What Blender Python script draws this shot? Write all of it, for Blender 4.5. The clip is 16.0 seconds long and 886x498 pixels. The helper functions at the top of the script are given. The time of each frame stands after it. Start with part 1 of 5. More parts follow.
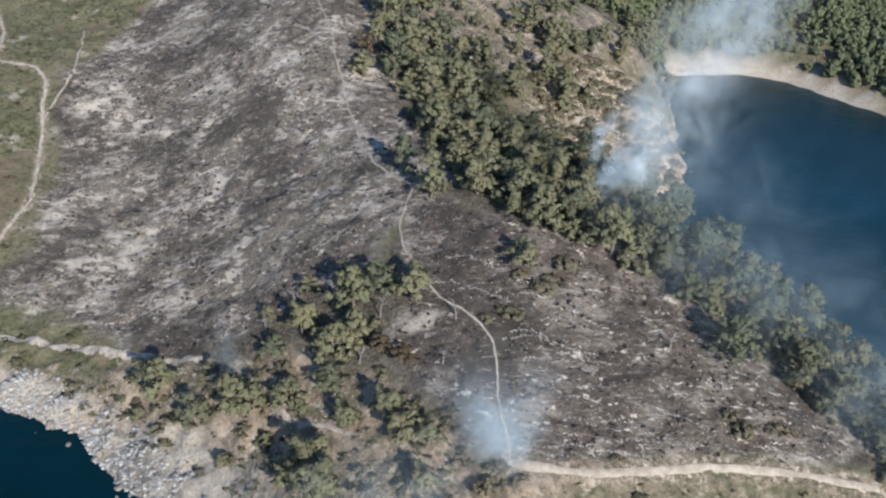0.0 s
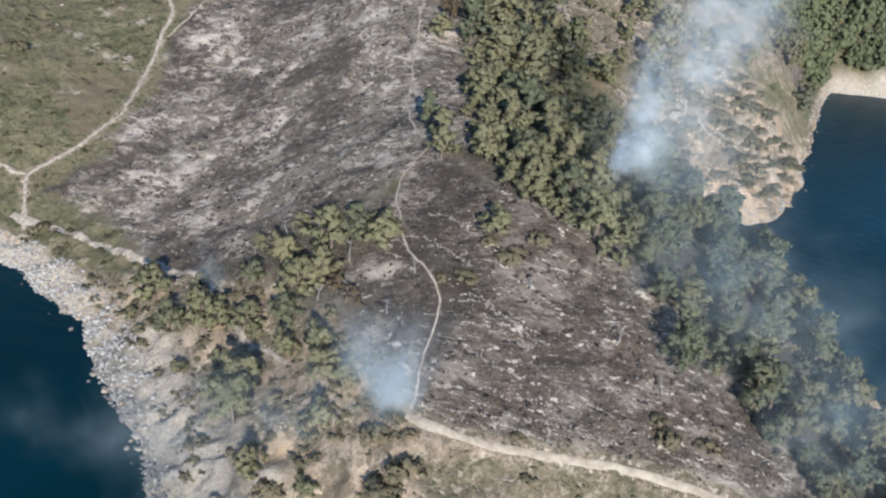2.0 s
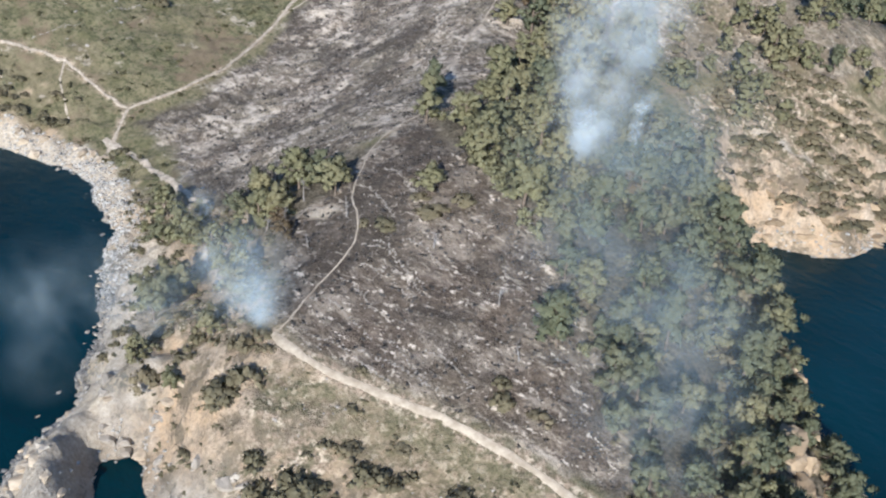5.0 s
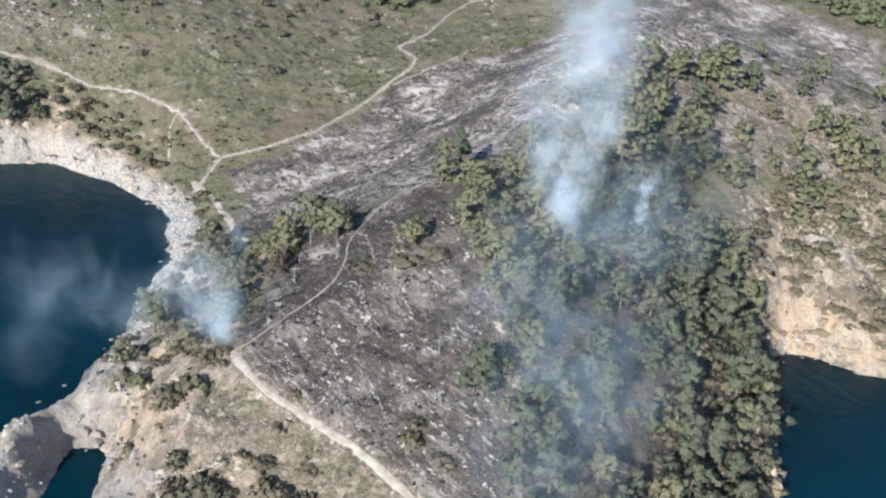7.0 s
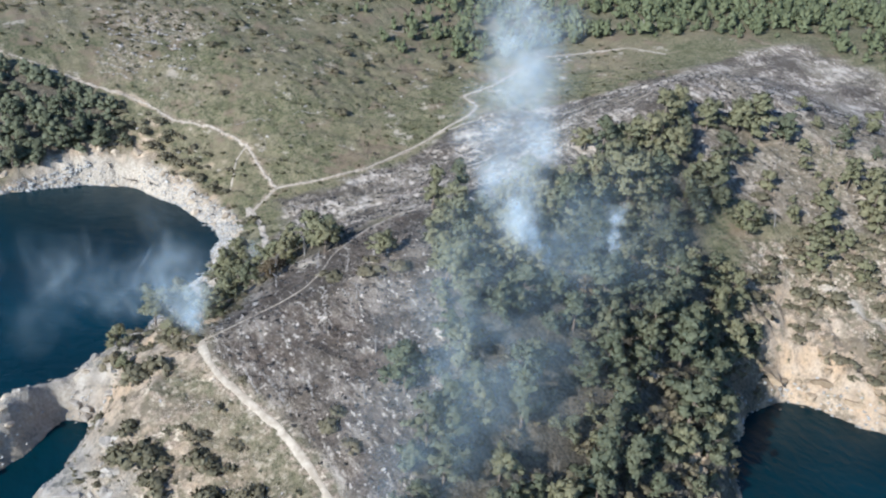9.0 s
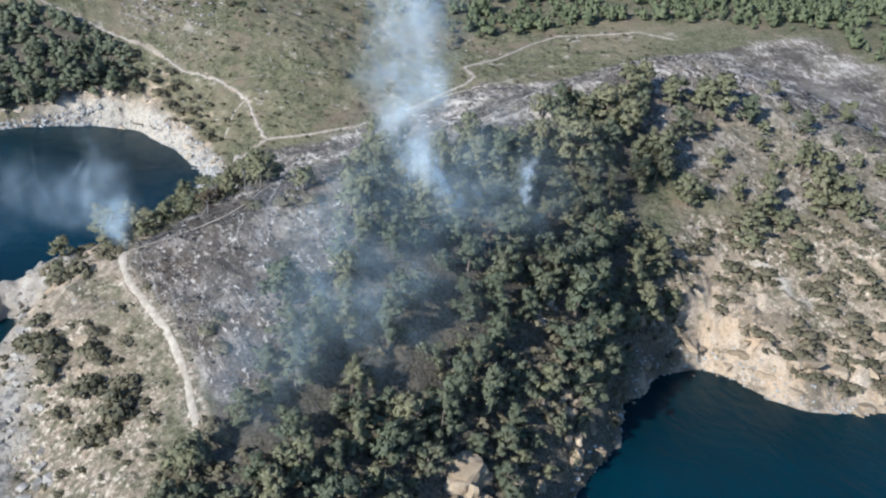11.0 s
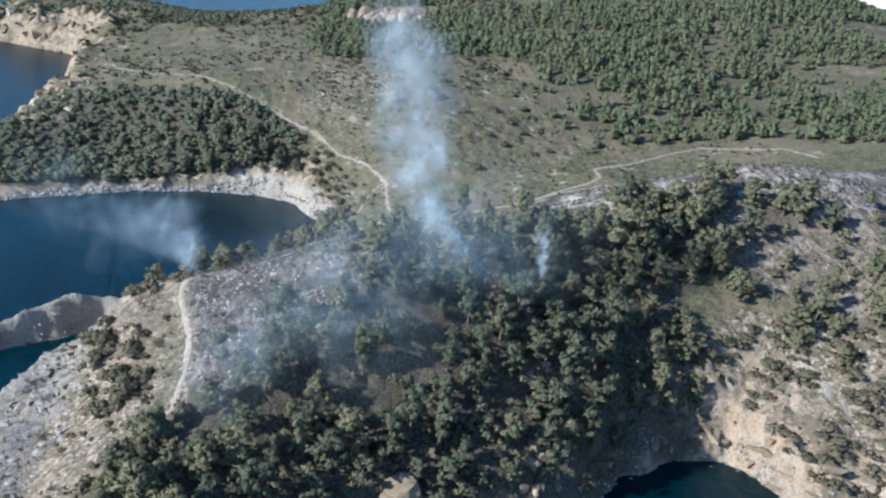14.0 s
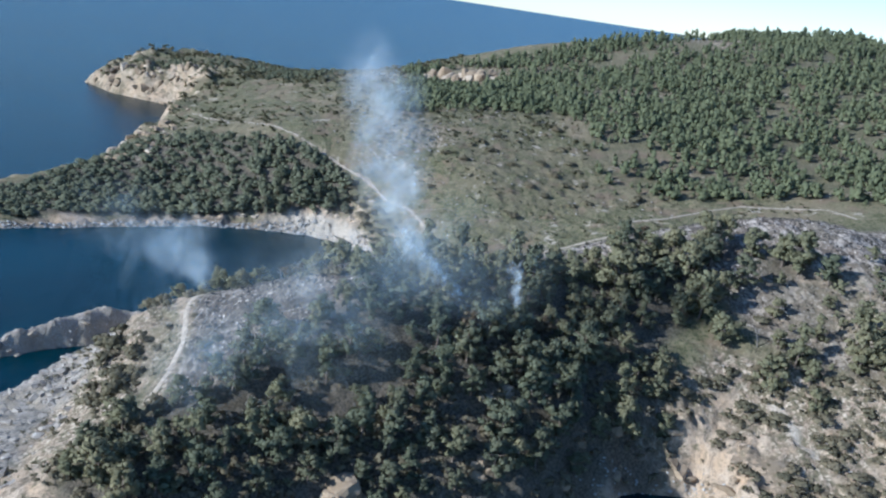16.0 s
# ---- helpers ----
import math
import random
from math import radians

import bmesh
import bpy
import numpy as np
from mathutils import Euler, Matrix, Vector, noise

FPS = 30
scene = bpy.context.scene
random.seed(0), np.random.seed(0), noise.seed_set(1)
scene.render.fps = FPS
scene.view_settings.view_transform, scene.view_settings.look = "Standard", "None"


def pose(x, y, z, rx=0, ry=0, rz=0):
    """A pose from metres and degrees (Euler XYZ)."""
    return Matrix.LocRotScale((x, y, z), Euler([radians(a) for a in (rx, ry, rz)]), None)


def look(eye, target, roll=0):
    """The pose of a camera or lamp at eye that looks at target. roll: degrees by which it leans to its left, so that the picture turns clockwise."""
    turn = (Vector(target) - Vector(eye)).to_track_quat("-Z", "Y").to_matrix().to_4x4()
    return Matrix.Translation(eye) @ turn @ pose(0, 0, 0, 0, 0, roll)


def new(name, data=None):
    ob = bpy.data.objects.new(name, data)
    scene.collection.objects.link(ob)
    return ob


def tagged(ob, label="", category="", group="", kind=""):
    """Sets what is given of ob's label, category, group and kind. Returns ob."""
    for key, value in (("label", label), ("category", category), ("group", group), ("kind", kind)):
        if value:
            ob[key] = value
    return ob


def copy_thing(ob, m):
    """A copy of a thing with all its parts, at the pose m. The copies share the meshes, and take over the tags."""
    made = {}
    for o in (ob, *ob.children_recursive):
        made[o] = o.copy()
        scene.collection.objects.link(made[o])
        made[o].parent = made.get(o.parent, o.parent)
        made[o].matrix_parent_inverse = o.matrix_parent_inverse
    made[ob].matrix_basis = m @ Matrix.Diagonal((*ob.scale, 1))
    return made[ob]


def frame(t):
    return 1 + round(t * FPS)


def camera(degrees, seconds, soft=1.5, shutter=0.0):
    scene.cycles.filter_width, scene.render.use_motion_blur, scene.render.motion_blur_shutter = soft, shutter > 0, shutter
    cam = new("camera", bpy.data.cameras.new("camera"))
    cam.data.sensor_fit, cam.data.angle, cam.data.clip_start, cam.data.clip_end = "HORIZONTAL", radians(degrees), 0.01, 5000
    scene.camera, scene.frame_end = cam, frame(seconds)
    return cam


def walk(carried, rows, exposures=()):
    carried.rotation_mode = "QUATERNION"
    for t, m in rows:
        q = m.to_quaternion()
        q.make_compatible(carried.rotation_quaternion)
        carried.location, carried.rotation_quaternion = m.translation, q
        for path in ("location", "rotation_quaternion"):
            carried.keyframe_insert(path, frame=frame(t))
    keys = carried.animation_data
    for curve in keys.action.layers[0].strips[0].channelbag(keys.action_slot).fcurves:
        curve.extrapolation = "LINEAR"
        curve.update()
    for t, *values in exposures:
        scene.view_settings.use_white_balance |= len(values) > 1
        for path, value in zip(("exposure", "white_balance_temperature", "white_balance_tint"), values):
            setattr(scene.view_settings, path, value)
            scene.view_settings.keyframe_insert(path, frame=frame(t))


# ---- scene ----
cam = camera(49.6, 16.0, soft=2.25)
METRES, EYE, TILT, LEAN, TURN = 320.0, 118.5, -28.8, -3.7, 0.0
ROWS = [
    (0.0, 0.0, 0.0, 0.0, 0.0, 0.0, -0.0),
    (0.5, 0.0337, 0.003, -0.0033, 2.88, 0.77, -2.19),
    (1.0, 0.0701, 0.0074, -0.0054, 6.32, 1.36, -4.2),
    (1.5, 0.1026, 0.012, -0.0076, 9.84, 0.17, -6.83),
    (2.0, 0.1378, 0.0179, -0.0098, 13.62, -1.38, -9.47),
    (2.5, 0.1688, 0.0243, -0.0104, 17.44, -3.34, -10.26),
    (3.0, 0.2024, 0.0323, -0.0097, 21.09, -4.33, -11.63),
    (3.5, 0.2335, 0.0419, -0.0092, 24.47, -4.04, -13.29),
    (4.0, 0.2655, 0.0519, -0.0086, 26.59, -3.67, -14.77),
    (6.5, 0.4101, 0.1135, 0.0079, 40.11, -2.78, -22.91),
    (7.0, 0.4381, 0.1285, 0.0136, 43.62, -2.05, -24.32),
    (7.5, 0.4642, 0.1431, 0.0181, 47.24, -2.51, -25.06),
    (8.0, 0.4912, 0.1594, 0.0244, 50.9, -2.34, -26.85),
    (8.5, 0.5156, 0.1753, 0.03, 53.52, -2.69, -27.64),
    (9.0, 0.5419, 0.1929, 0.0347, 54.1, -2.4, -27.35),
    (9.5, 0.5655, 0.2104, 0.0405, 55.39, -3.25, -27.54),
    (10.0, 0.5896, 0.2297, 0.0466, 56.49, -3.93, -29.02),
    (12.5, 0.6934, 0.3291, 0.0856, 69.09, -7.81, -34.18),
    (13.0, 0.7127, 0.3507, 0.0955, 72.6, -7.86, -35.17),
    (13.5, 0.7295, 0.371, 0.1061, 75.86, -8.35, -35.64),
    (14.0, 0.747, 0.3929, 0.1167, 79.11, -8.64, -35.64),
    (14.5, 0.7629, 0.4134, 0.127, 82.15, -9.64, -35.22),
    (15.0, 0.7791, 0.4357, 0.1382, 84.53, -9.99, -35.92),
    (15.5, 0.7938, 0.4562, 0.1488, 86.2, -9.88, -36.65),
    (16.0, 0.8095, 0.4782, 0.1606, 88.09, -10.02, -37.06),
]
EXPOSURES = [(0.0, 0.5, 5560, 10), (4.0, 0.7, 5650, 10), (7.0, 0.8, 5400, 9), (10.0, 0.75, 5230, 8), (13.0, 0.65, 5150, 8), (16.0, 0.6, 4930, 8)]
walk(cam, [(t, pose(0, 0, EYE, TILT, LEAN, TURN) @ pose(METRES * x, METRES * y, METRES * z, 90 + pitch, roll, yaw)) for t, x, y, z, yaw, pitch, roll in ROWS], EXPOSURES)

# ---- light ----
SUN_AZIMUTH, SUN_HEIGHT = radians(-68), radians(26)
sky_world = bpy.data.worlds.new("sky")
scene.world = sky_world
sky_world.use_nodes = True
wn = sky_world.node_tree.nodes
sky = wn.new("ShaderNodeTexSky")
sky.sky_type, sky.sun_disc = "NISHITA", False
sky.sun_elevation, sky.sun_rotation = SUN_HEIGHT, math.pi / 2 - SUN_AZIMUTH
sky.dust_density, sky.air_density, sky.ozone_density = 0.1, 1.0, 3.5
sky_world.node_tree.links.new(sky.outputs[0], wn["Background"].inputs[0])
wn["Background"].inputs[1].default_value = 0.112
to_sun = Vector((math.cos(SUN_AZIMUTH) * math.cos(SUN_HEIGHT), math.sin(SUN_AZIMUTH) * math.cos(SUN_HEIGHT), math.sin(SUN_HEIGHT)))
sun = new("sun", bpy.data.lights.new("sun", "SUN"))
sun.data.energy, sun.data.angle, sun.data.color = 4.5, radians(0.6), (1.0, 0.92, 0.79)
sun.matrix_world = look(to_sun * 400, (0, 0, 0))
scene.cycles.transparent_max_bounces = 96


# ---- materials ----
class Mat:
    """A node material with short calls for its nodes."""

    def __init__(self, name):
        self.m = bpy.data.materials.new(name)
        self.m.use_nodes = True
        self.n, self.l = self.m.node_tree.nodes, self.m.node_tree.links
        self.b = self.n["Principled BSDF"]
        self.coord = self.n.new("ShaderNodeTexCoord").outputs["Object"]

    def put(self, socket, value):
        if isinstance(value, bpy.types.NodeSocket):
            self.l.new(value, socket)
        elif isinstance(value, (int, float)) and socket.type == "RGBA":
            socket.default_value = (value, value, value, 1)
        elif isinstance(value, tuple) and socket.type == "RGBA":
            socket.default_value = (*value[:3], 1)
        else:
            socket.default_value = value

    def noise(self, scale, detail=5, rough=0.6, stretch=(1, 1, 1), turn=0.0, offset=0.0):
        mp = self.n.new("ShaderNodeMapping")
        self.l.new(self.coord, mp.inputs[0])
        mp.inputs["Scale"].default_value = stretch
        mp.inputs["Rotation"].default_value = (0, 0, radians(turn))
        mp.inputs["Location"].default_value = (offset, offset * 1.7, 0)
        t = self.n.new("ShaderNodeTexNoise")
        self.l.new(mp.outputs[0], t.inputs["Vector"])
        t.inputs["Scale"].default_value, t.inputs["Detail"].default_value, t.inputs["Roughness"].default_value = scale, detail, rough
        return t.outputs["Fac"]

    def cells(self, scale, feature="F1"):
        t = self.n.new("ShaderNodeTexVoronoi")
        t.feature = feature
        self.l.new(self.coord, t.inputs["Vector"])
        t.inputs["Scale"].default_value = scale
        return t.outputs["Distance"]

    def ramp(self, fac, *stops):
        r = self.n.new("ShaderNodeValToRGB")
        self.l.new(fac, r.inputs[0])
        while len(r.color_ramp.elements) < len(stops):
            r.color_ramp.elements.new(0.5)
        for e, (p, c) in zip(r.color_ramp.elements, stops):
            e.position, e.color = p, ((c, c, c, 1) if isinstance(c, (int, float)) else (*c, 1))
        return r.outputs[0]

    def mix(self, fac, a, b, mode="MIX"):
        x = self.n.new("ShaderNodeMix")
        x.data_type, x.blend_type = "RGBA", mode
        self.put(x.inputs[0], fac), self.put(x.inputs[6], a), self.put(x.inputs[7], b)
        return x.outputs[2]

    def math(self, op, a, b=0.0):
        x = self.n.new("ShaderNodeMath")
        x.operation = op
        self.put(x.inputs[0], a), self.put(x.inputs[1], b)
        return x.outputs[0]

    def attr(self, name):
        a = self.n.new("ShaderNodeAttribute")
        a.attribute_name = name
        return a.outputs["Fac"]

    def island(self):
        return self.n.new("ShaderNodeNewGeometry").outputs["Random Per Island"]

    def each(self):
        return self.n.new("ShaderNodeObjectInfo").outputs["Random"]

    def bump(self, height, strength, distance):
        x = self.n.new("ShaderNodeBump")
        x.inputs["Strength"].default_value, x.inputs["Distance"].default_value = strength, distance
        self.l.new(height, x.inputs["Height"])
        self.l.new(x.outputs[0], self.b.inputs["Normal"])

    def done(self, colour, rough=0.9, spec=0.2):
        self.put(self.b.inputs["Base Color"], colour)
        self.put(self.b.inputs["Roughness"], rough)
        self.put(self.b.inputs["Specular IOR Level"], spec)
        return self.m


def ground_material():
    k = Mat("ground")
    big, mid, fine = k.noise(0.03, 4), k.noise(0.22, 6, 0.65), k.noise(1.6, 6, 0.7)
    tuft = k.noise(0.9, 5, 0.75, offset=31)
    field = k.mix(k.ramp(mid, (0.36, 0.0), (0.68, 1.0)), (0.124, 0.114, 0.058), (0.238, 0.2, 0.118))
    field = k.mix(k.ramp(tuft, (0.47, 0.0), (0.61, 0.95)), field, (0.064, 0.07, 0.033))
    field = k.mix(k.ramp(big, (0.48, 0.0), (0.7, 0.65)), field, (0.26, 0.2, 0.125))
    field = k.mix(k.ramp(k.noise(0.07, 6, 0.7, offset=161), (0.54, 0.0), (0.6, 0.75)), field, (0.2, 0.145, 0.095))
    field = k.mix(k.ramp(k.noise(0.11, 6, 0.7, offset=167), (0.6, 0.0), (0.66, 0.8)), field, (0.42, 0.35, 0.265))
    streak = k.noise(0.34, 7, 0.72, (0.62, 1.0, 1.0), 14)
    speck = k.noise(2.6, 5, 0.8, (0.7, 1.0, 1.0), 10, 7)
    char = k.mix(k.ramp(mid, (0.35, 0.0), (0.65, 1.0)), (0.085, 0.07, 0.057), (0.29, 0.235, 0.19))
    char = k.mix(k.ramp(k.noise(0.05, 4, 0.5, offset=3), (0.45, 0.0), (0.62, 0.8)), char, (0.3, 0.26, 0.2))
    char = k.mix(k.ramp(speck, (0.4, 0.1), (0.56, 1.0)), (0.05, 0.042, 0.035), char)
    char = k.mix(k.ramp(k.mix(0.45, streak, k.noise(0.09, 4, 0.6, offset=23)), (0.515, 0.0), (0.62, 1.0)), char, (0.54, 0.475, 0.41))
    char = k.mix(k.ramp(k.noise(3.2, 4, 0.75, offset=41), (0.54, 0.0), (0.63, 0.8)), char, (0.44, 0.37, 0.3))
    char = k.mix(k.ramp(k.noise(0.9, 6, 0.8, (0.6, 1, 1), 10, 19), (0.6, 0.0), (0.72, 1.0)), char, (0.62, 0.555, 0.49))
    stone = k.mix(k.ramp(mid, (0.35, 0.0), (0.7, 1.0)), (0.35, 0.262, 0.178), (0.585, 0.455, 0.325))
    stone = k.mix(k.ramp(k.noise(0.12, 4, offset=5), (0.45, 0.0), (0.65, 0.7)), stone, (0.52, 0.355, 0.21))
    stone = k.mix(k.ramp(fine, (0.3, 0.25), (0.5, 1.0)), (0.17, 0.14, 0.11), stone)
    stone = k.mix(k.ramp(k.noise(0.3, 5, 0.7, offset=71), (0.56, 0.0), (0.66, 0.9)), stone, (0.17, 0.145, 0.085))
    stone = k.mix(k.ramp(k.noise(0.13, 6, 0.75, (1, 0.6, 1), 30, 171), (0.43, 0.0), (0.5, 1.0)), (0.2, 0.155, 0.105), stone)
    earth = k.mix(k.ramp(fine, (0.4, 0.0), (0.62, 1.0)), (0.25, 0.182, 0.123), (0.455, 0.342, 0.245))
    earth = k.mix(k.ramp(k.noise(0.4, 5, 0.7, offset=51), (0.46, 0.0), (0.58, 0.9)), earth, (0.16, 0.138, 0.08))
    earth = k.mix(k.ramp(tuft, (0.47, 0.0), (0.58, 0.9)), earth, (0.105, 0.093, 0.055))
    earth = k.mix(k.ramp(k.noise(0.7, 5, 0.7, offset=61), (0.53, 0.0), (0.62, 1.0)), earth, (0.6, 0.485, 0.35))
    litter_shade = k.mix(k.ramp(fine, (0.4, 0.0), (0.65, 1.0)), (0.062, 0.053, 0.037), (0.2, 0.165, 0.12))
    sand = k.mix(k.ramp(fine, (0.4, 0.0), (0.65, 1.0)), (0.36, 0.295, 0.22), (0.58, 0.495, 0.39))
    soot_shade = k.mix(k.ramp(k.noise(1.1, 6, 0.75, (0.6, 1, 1), 10, 81), (0.42, 0.0), (0.62, 1.0)), (0.042, 0.031, 0.026), (0.15, 0.118, 0.096))
    char = k.mix(k.math("MULTIPLY", k.attr("soot_shade"), 0.68), char, soot_shade)
    char = k.mix(k.ramp(k.noise(0.75, 6, 0.75, (0.55, 1, 1), 20, 91), (0.575, 0.0), (0.62, 1.0)), char, (0.62, 0.545, 0.47))
    ash = k.mix(0.6, k.noise(0.11, 3, 0.5, offset=131), k.noise(0.55, 5, 0.75, (0.45, 1, 1), 5, 133))
    char = k.mix(k.math("MULTIPLY", k.ramp(ash, (0.535, 0.0), (0.58, 0.95)), k.math("SUBTRACT", 1.0, k.math("MULTIPLY", k.attr("soot_shade"), 0.75))), char, (0.55, 0.475, 0.4))
    char = k.mix(k.ramp(k.mix(0.35, k.noise(0.06, 3, 0.5, offset=181), k.noise(0.6, 5, 0.7, offset=183)), (0.49, 0.0), (0.58, 0.72)), char, (0.062, 0.052, 0.044))
    rows = k.mix(0.25, k.noise(1.3, 3, 0.5, (0.16, 1, 1), -8, 141), k.noise(2.2, 4, 0.7, offset=143))
    rows = k.math("MULTIPLY", k.ramp(rows, (0.6, 0.0), (0.67, 0.4)), k.attr("soot_shade"))
    char = k.mix(rows, char, (0.6, 0.54, 0.46))
    char = k.mix(1.0, char, (1.0, 0.96, 0.89), "MULTIPLY")
    crack = k.ramp(k.mix(0.4, k.noise(0.4, 5, 0.65, (1, 0.5, 1), 35, 151), k.noise(1.1, 4, 0.6, offset=153)), (0.41, 0.0), (0.5, 1.0))
    slab = k.mix(k.ramp(mid, (0.35, 0.0), (0.65, 1.0)), (0.23, 0.19, 0.145), (0.43, 0.375, 0.31))
    slab = k.mix(k.ramp(k.noise(0.16, 5, 0.65, offset=157), (0.5, 0.0), (0.62, 0.8)), slab, (0.4, 0.32, 0.22))
    slab = k.mix(crack, (0.16, 0.145, 0.12), slab)
    c = field
    for name, layer in (("litter_shade", litter_shade), ("earth", earth), ("burnt", char), ("stone", stone), ("slab", slab), ("sand", sand)):
        c = k.mix(k.attr(name), c, layer)
    k.bump(k.mix(0.5, fine, mid), 1.0, 1.1)
    return k.done(c, 0.95, 0.1)


def simple_material(name, dark, light, scale, spec=0.15, rough=0.9, bump=0.25, per=""):
    k = Mat(name)
    n = k.noise(scale, 6, 0.65)
    c = k.mix(k.ramp(n, (0.36, 0.0), (0.66, 1.0)), dark, light)
    if per:
        r = k.island() if per == "island" else k.each()
        c = k.mix(k.math("MULTIPLY", r, 0.55), c, tuple(v * 0.45 for v in dark))
    if bump:
        k.bump(n, 0.8, bump)
    return k.done(c, rough, spec)


def leaf_material(name, dark, light, tip):
    """Needles: two greens by clump and tree, with yellowed tufts, and light coming through."""
    k = Mat(name)
    c = k.mix(k.ramp(k.island(), (0.0, 0.0), (1.0, 1.0)), dark, light)
    c = k.mix(k.ramp(k.each(), (0.25, 0.0), (1.0, 0.8)), c, tip)
    c = k.mix(k.ramp(k.noise(0.6, 2), (0.35, 0.35), (0.6, 0.0)), c, tuple(v * 0.5 for v in dark))
    c = k.mix(k.ramp(k.noise(0.045, 4, 0.6, offset=9), (0.42, 0.0), (0.62, 0.55)), c, tuple(v * 0.6 for v in light))
    k.done(c, 0.75, 0.12)
    thin, both = k.n.new("ShaderNodeBsdfTranslucent"), k.n.new("ShaderNodeMixShader")
    k.put(thin.inputs["Color"], c)
    both.inputs[0].default_value = 0.3
    k.l.new(k.b.outputs[0], both.inputs[1]), k.l.new(thin.outputs[0], both.inputs[2])
    k.l.new(both.outputs[0], k.n["Material Output"].inputs["Surface"])
    return k.m


def sea_material():
    k = Mat("sea")
    wave = k.noise(0.16, 6, 0.62, (1, 1.7, 1), 25)
    c = k.mix(k.ramp(k.noise(0.012, 3), (0.35, 0.0), (0.7, 1.0)), (0.0012, 0.0118, 0.0152), (0.0026, 0.029, 0.041))
    k.bump(wave, 0.8, 0.5)
    k.b.inputs["IOR"].default_value = 1.33
    k.b.inputs["Specular Tint"].default_value = (0.42, 0.95, 1.0, 1)
    return k.done(c, 0.27, 0.2)


def smoke_material(name, thick, tone=(0.9, 0.9, 0.9)):
    """Thin sheets of smoke that scatter the daylight; a soft, broken rim."""
    k = Mat(name)
    uv = k.n.new("ShaderNodeUVMap").outputs[0]
    ln = k.n.new("ShaderNodeVectorMath")
    ln.operation = "LENGTH"
    k.l.new(uv, ln.inputs[0])
    fall = k.ramp(ln.outputs["Value"], (0.0, 1.0), (0.5, 0.45), (1.0, 0.0))
    wisp = k.ramp(k.noise(0.15, 5, 0.6), (0.34, 0.0), (0.68, 1.0))
    a = k.math("MULTIPLY", k.math("MULTIPLY", fall, wisp), thick)
    diff, tran, clear = (k.n.new("ShaderNodeBsdf" + s) for s in ("Diffuse", "Translucent", "Transparent"))
    for s in (diff, tran):
        s.inputs["Color"].default_value = (*tone, 1)
    both, out = k.n.new("ShaderNodeMixShader"), k.n.new("ShaderNodeMixShader")
    k.l.new(diff.outputs[0], both.inputs[1]), k.l.new(tran.outputs[0], both.inputs[2])
    k.l.new(a, out.inputs[0]), k.l.new(clear.outputs[0], out.inputs[1]), k.l.new(both.outputs[0], out.inputs[2])
    k.l.new(out.outputs[0], k.n["Material Output"].inputs["Surface"])
    k.n.remove(k.b)
    return k.m


GROUND = ground_material()
SEA = sea_material()
TRACK = simple_material("track_earth", (0.31, 0.245, 0.175), (0.5, 0.41, 0.305), 0.7, bump=0.08)
PATH = simple_material("path_earth", (0.25, 0.2, 0.15), (0.5, 0.42, 0.325), 0.9, bump=0.08)
ROCK = simple_material("pale_rock", (0.34, 0.265, 0.185), (0.62, 0.505, 0.37), 0.5, bump=0.3, per="each")
GREY_ROCK = simple_material("grey_rock", (0.28, 0.235, 0.185), (0.48, 0.42, 0.345), 0.6, bump=0.3, per="each")
OCHRE_ROCK = simple_material("ochre_rock", (0.27, 0.195, 0.12), (0.5, 0.385, 0.26), 0.4, bump=0.35, per="each")
STONES = simple_material("scattered_stone", (0.29, 0.25, 0.205), (0.5, 0.44, 0.375), 0.9, bump=0.1, per="island")
WET_STONE = simple_material("wet_stone", (0.1, 0.09, 0.078), (0.36, 0.325, 0.28), 0.7, spec=0.35, rough=0.6, bump=0.1, per="island")
SHORE_STONE = simple_material("sea_worn_stone", (0.3, 0.275, 0.24), (0.6, 0.56, 0.5), 0.9, bump=0.1, per="island")
BARK = simple_material("pine_bark", (0.1, 0.075, 0.055), (0.24, 0.19, 0.15), 2.0, bump=0.05)
ASH_BARK = simple_material("ashen_bark", (0.12, 0.105, 0.095), (0.42, 0.38, 0.34), 1.4, bump=0.05)
PINE = leaf_material("pine_needles", (0.118, 0.13, 0.078), (0.21, 0.217, 0.133), (0.255, 0.233, 0.138))
# Greener, a little darker than the near pines' needles; for the hillside wood.
HILLSIDE_PINE = leaf_material("hillside_pine_needles", (0.1, 0.122, 0.06), (0.185, 0.205, 0.105), (0.23, 0.225, 0.12))
# Olive hue of the ridge crowns, lightened in the colour for facing the sun.
OLIVE_PINE = leaf_material("sunlit_olive_needles", (0.18, 0.176, 0.096), (0.3, 0.282, 0.16), (0.34, 0.295, 0.165))
SCORCHED = leaf_material("scorched_needles", (0.125, 0.09, 0.055), (0.23, 0.165, 0.095), (0.2, 0.15, 0.085))
SHRUB = leaf_material("shrub_leaves", (0.15, 0.132, 0.078), (0.255, 0.223, 0.138), (0.3, 0.24, 0.152))
TUFT = leaf_material("scrub_leaves", (0.095, 0.09, 0.046), (0.165, 0.146, 0.078), (0.13, 0.118, 0.065))
CHARRED = simple_material("charred_scrub", (0.04, 0.036, 0.033), (0.14, 0.125, 0.115), 1.2, bump=0.0, per="island")
SMOKE = smoke_material("smoke", 0.25, (0.87, 0.89, 0.87))
THIN_SMOKE = smoke_material("thin_smoke", 0.07, (0.74, 0.84, 0.86))
DENSE_SMOKE = smoke_material("dense_smoke", 0.75, (0.87, 0.89, 0.87))
BLUE_SMOKE = smoke_material("blue_smoke", 0.13, (0.8, 0.88, 0.9))


# ---- numbers for shapes ----
rng = np.random.default_rng(7)


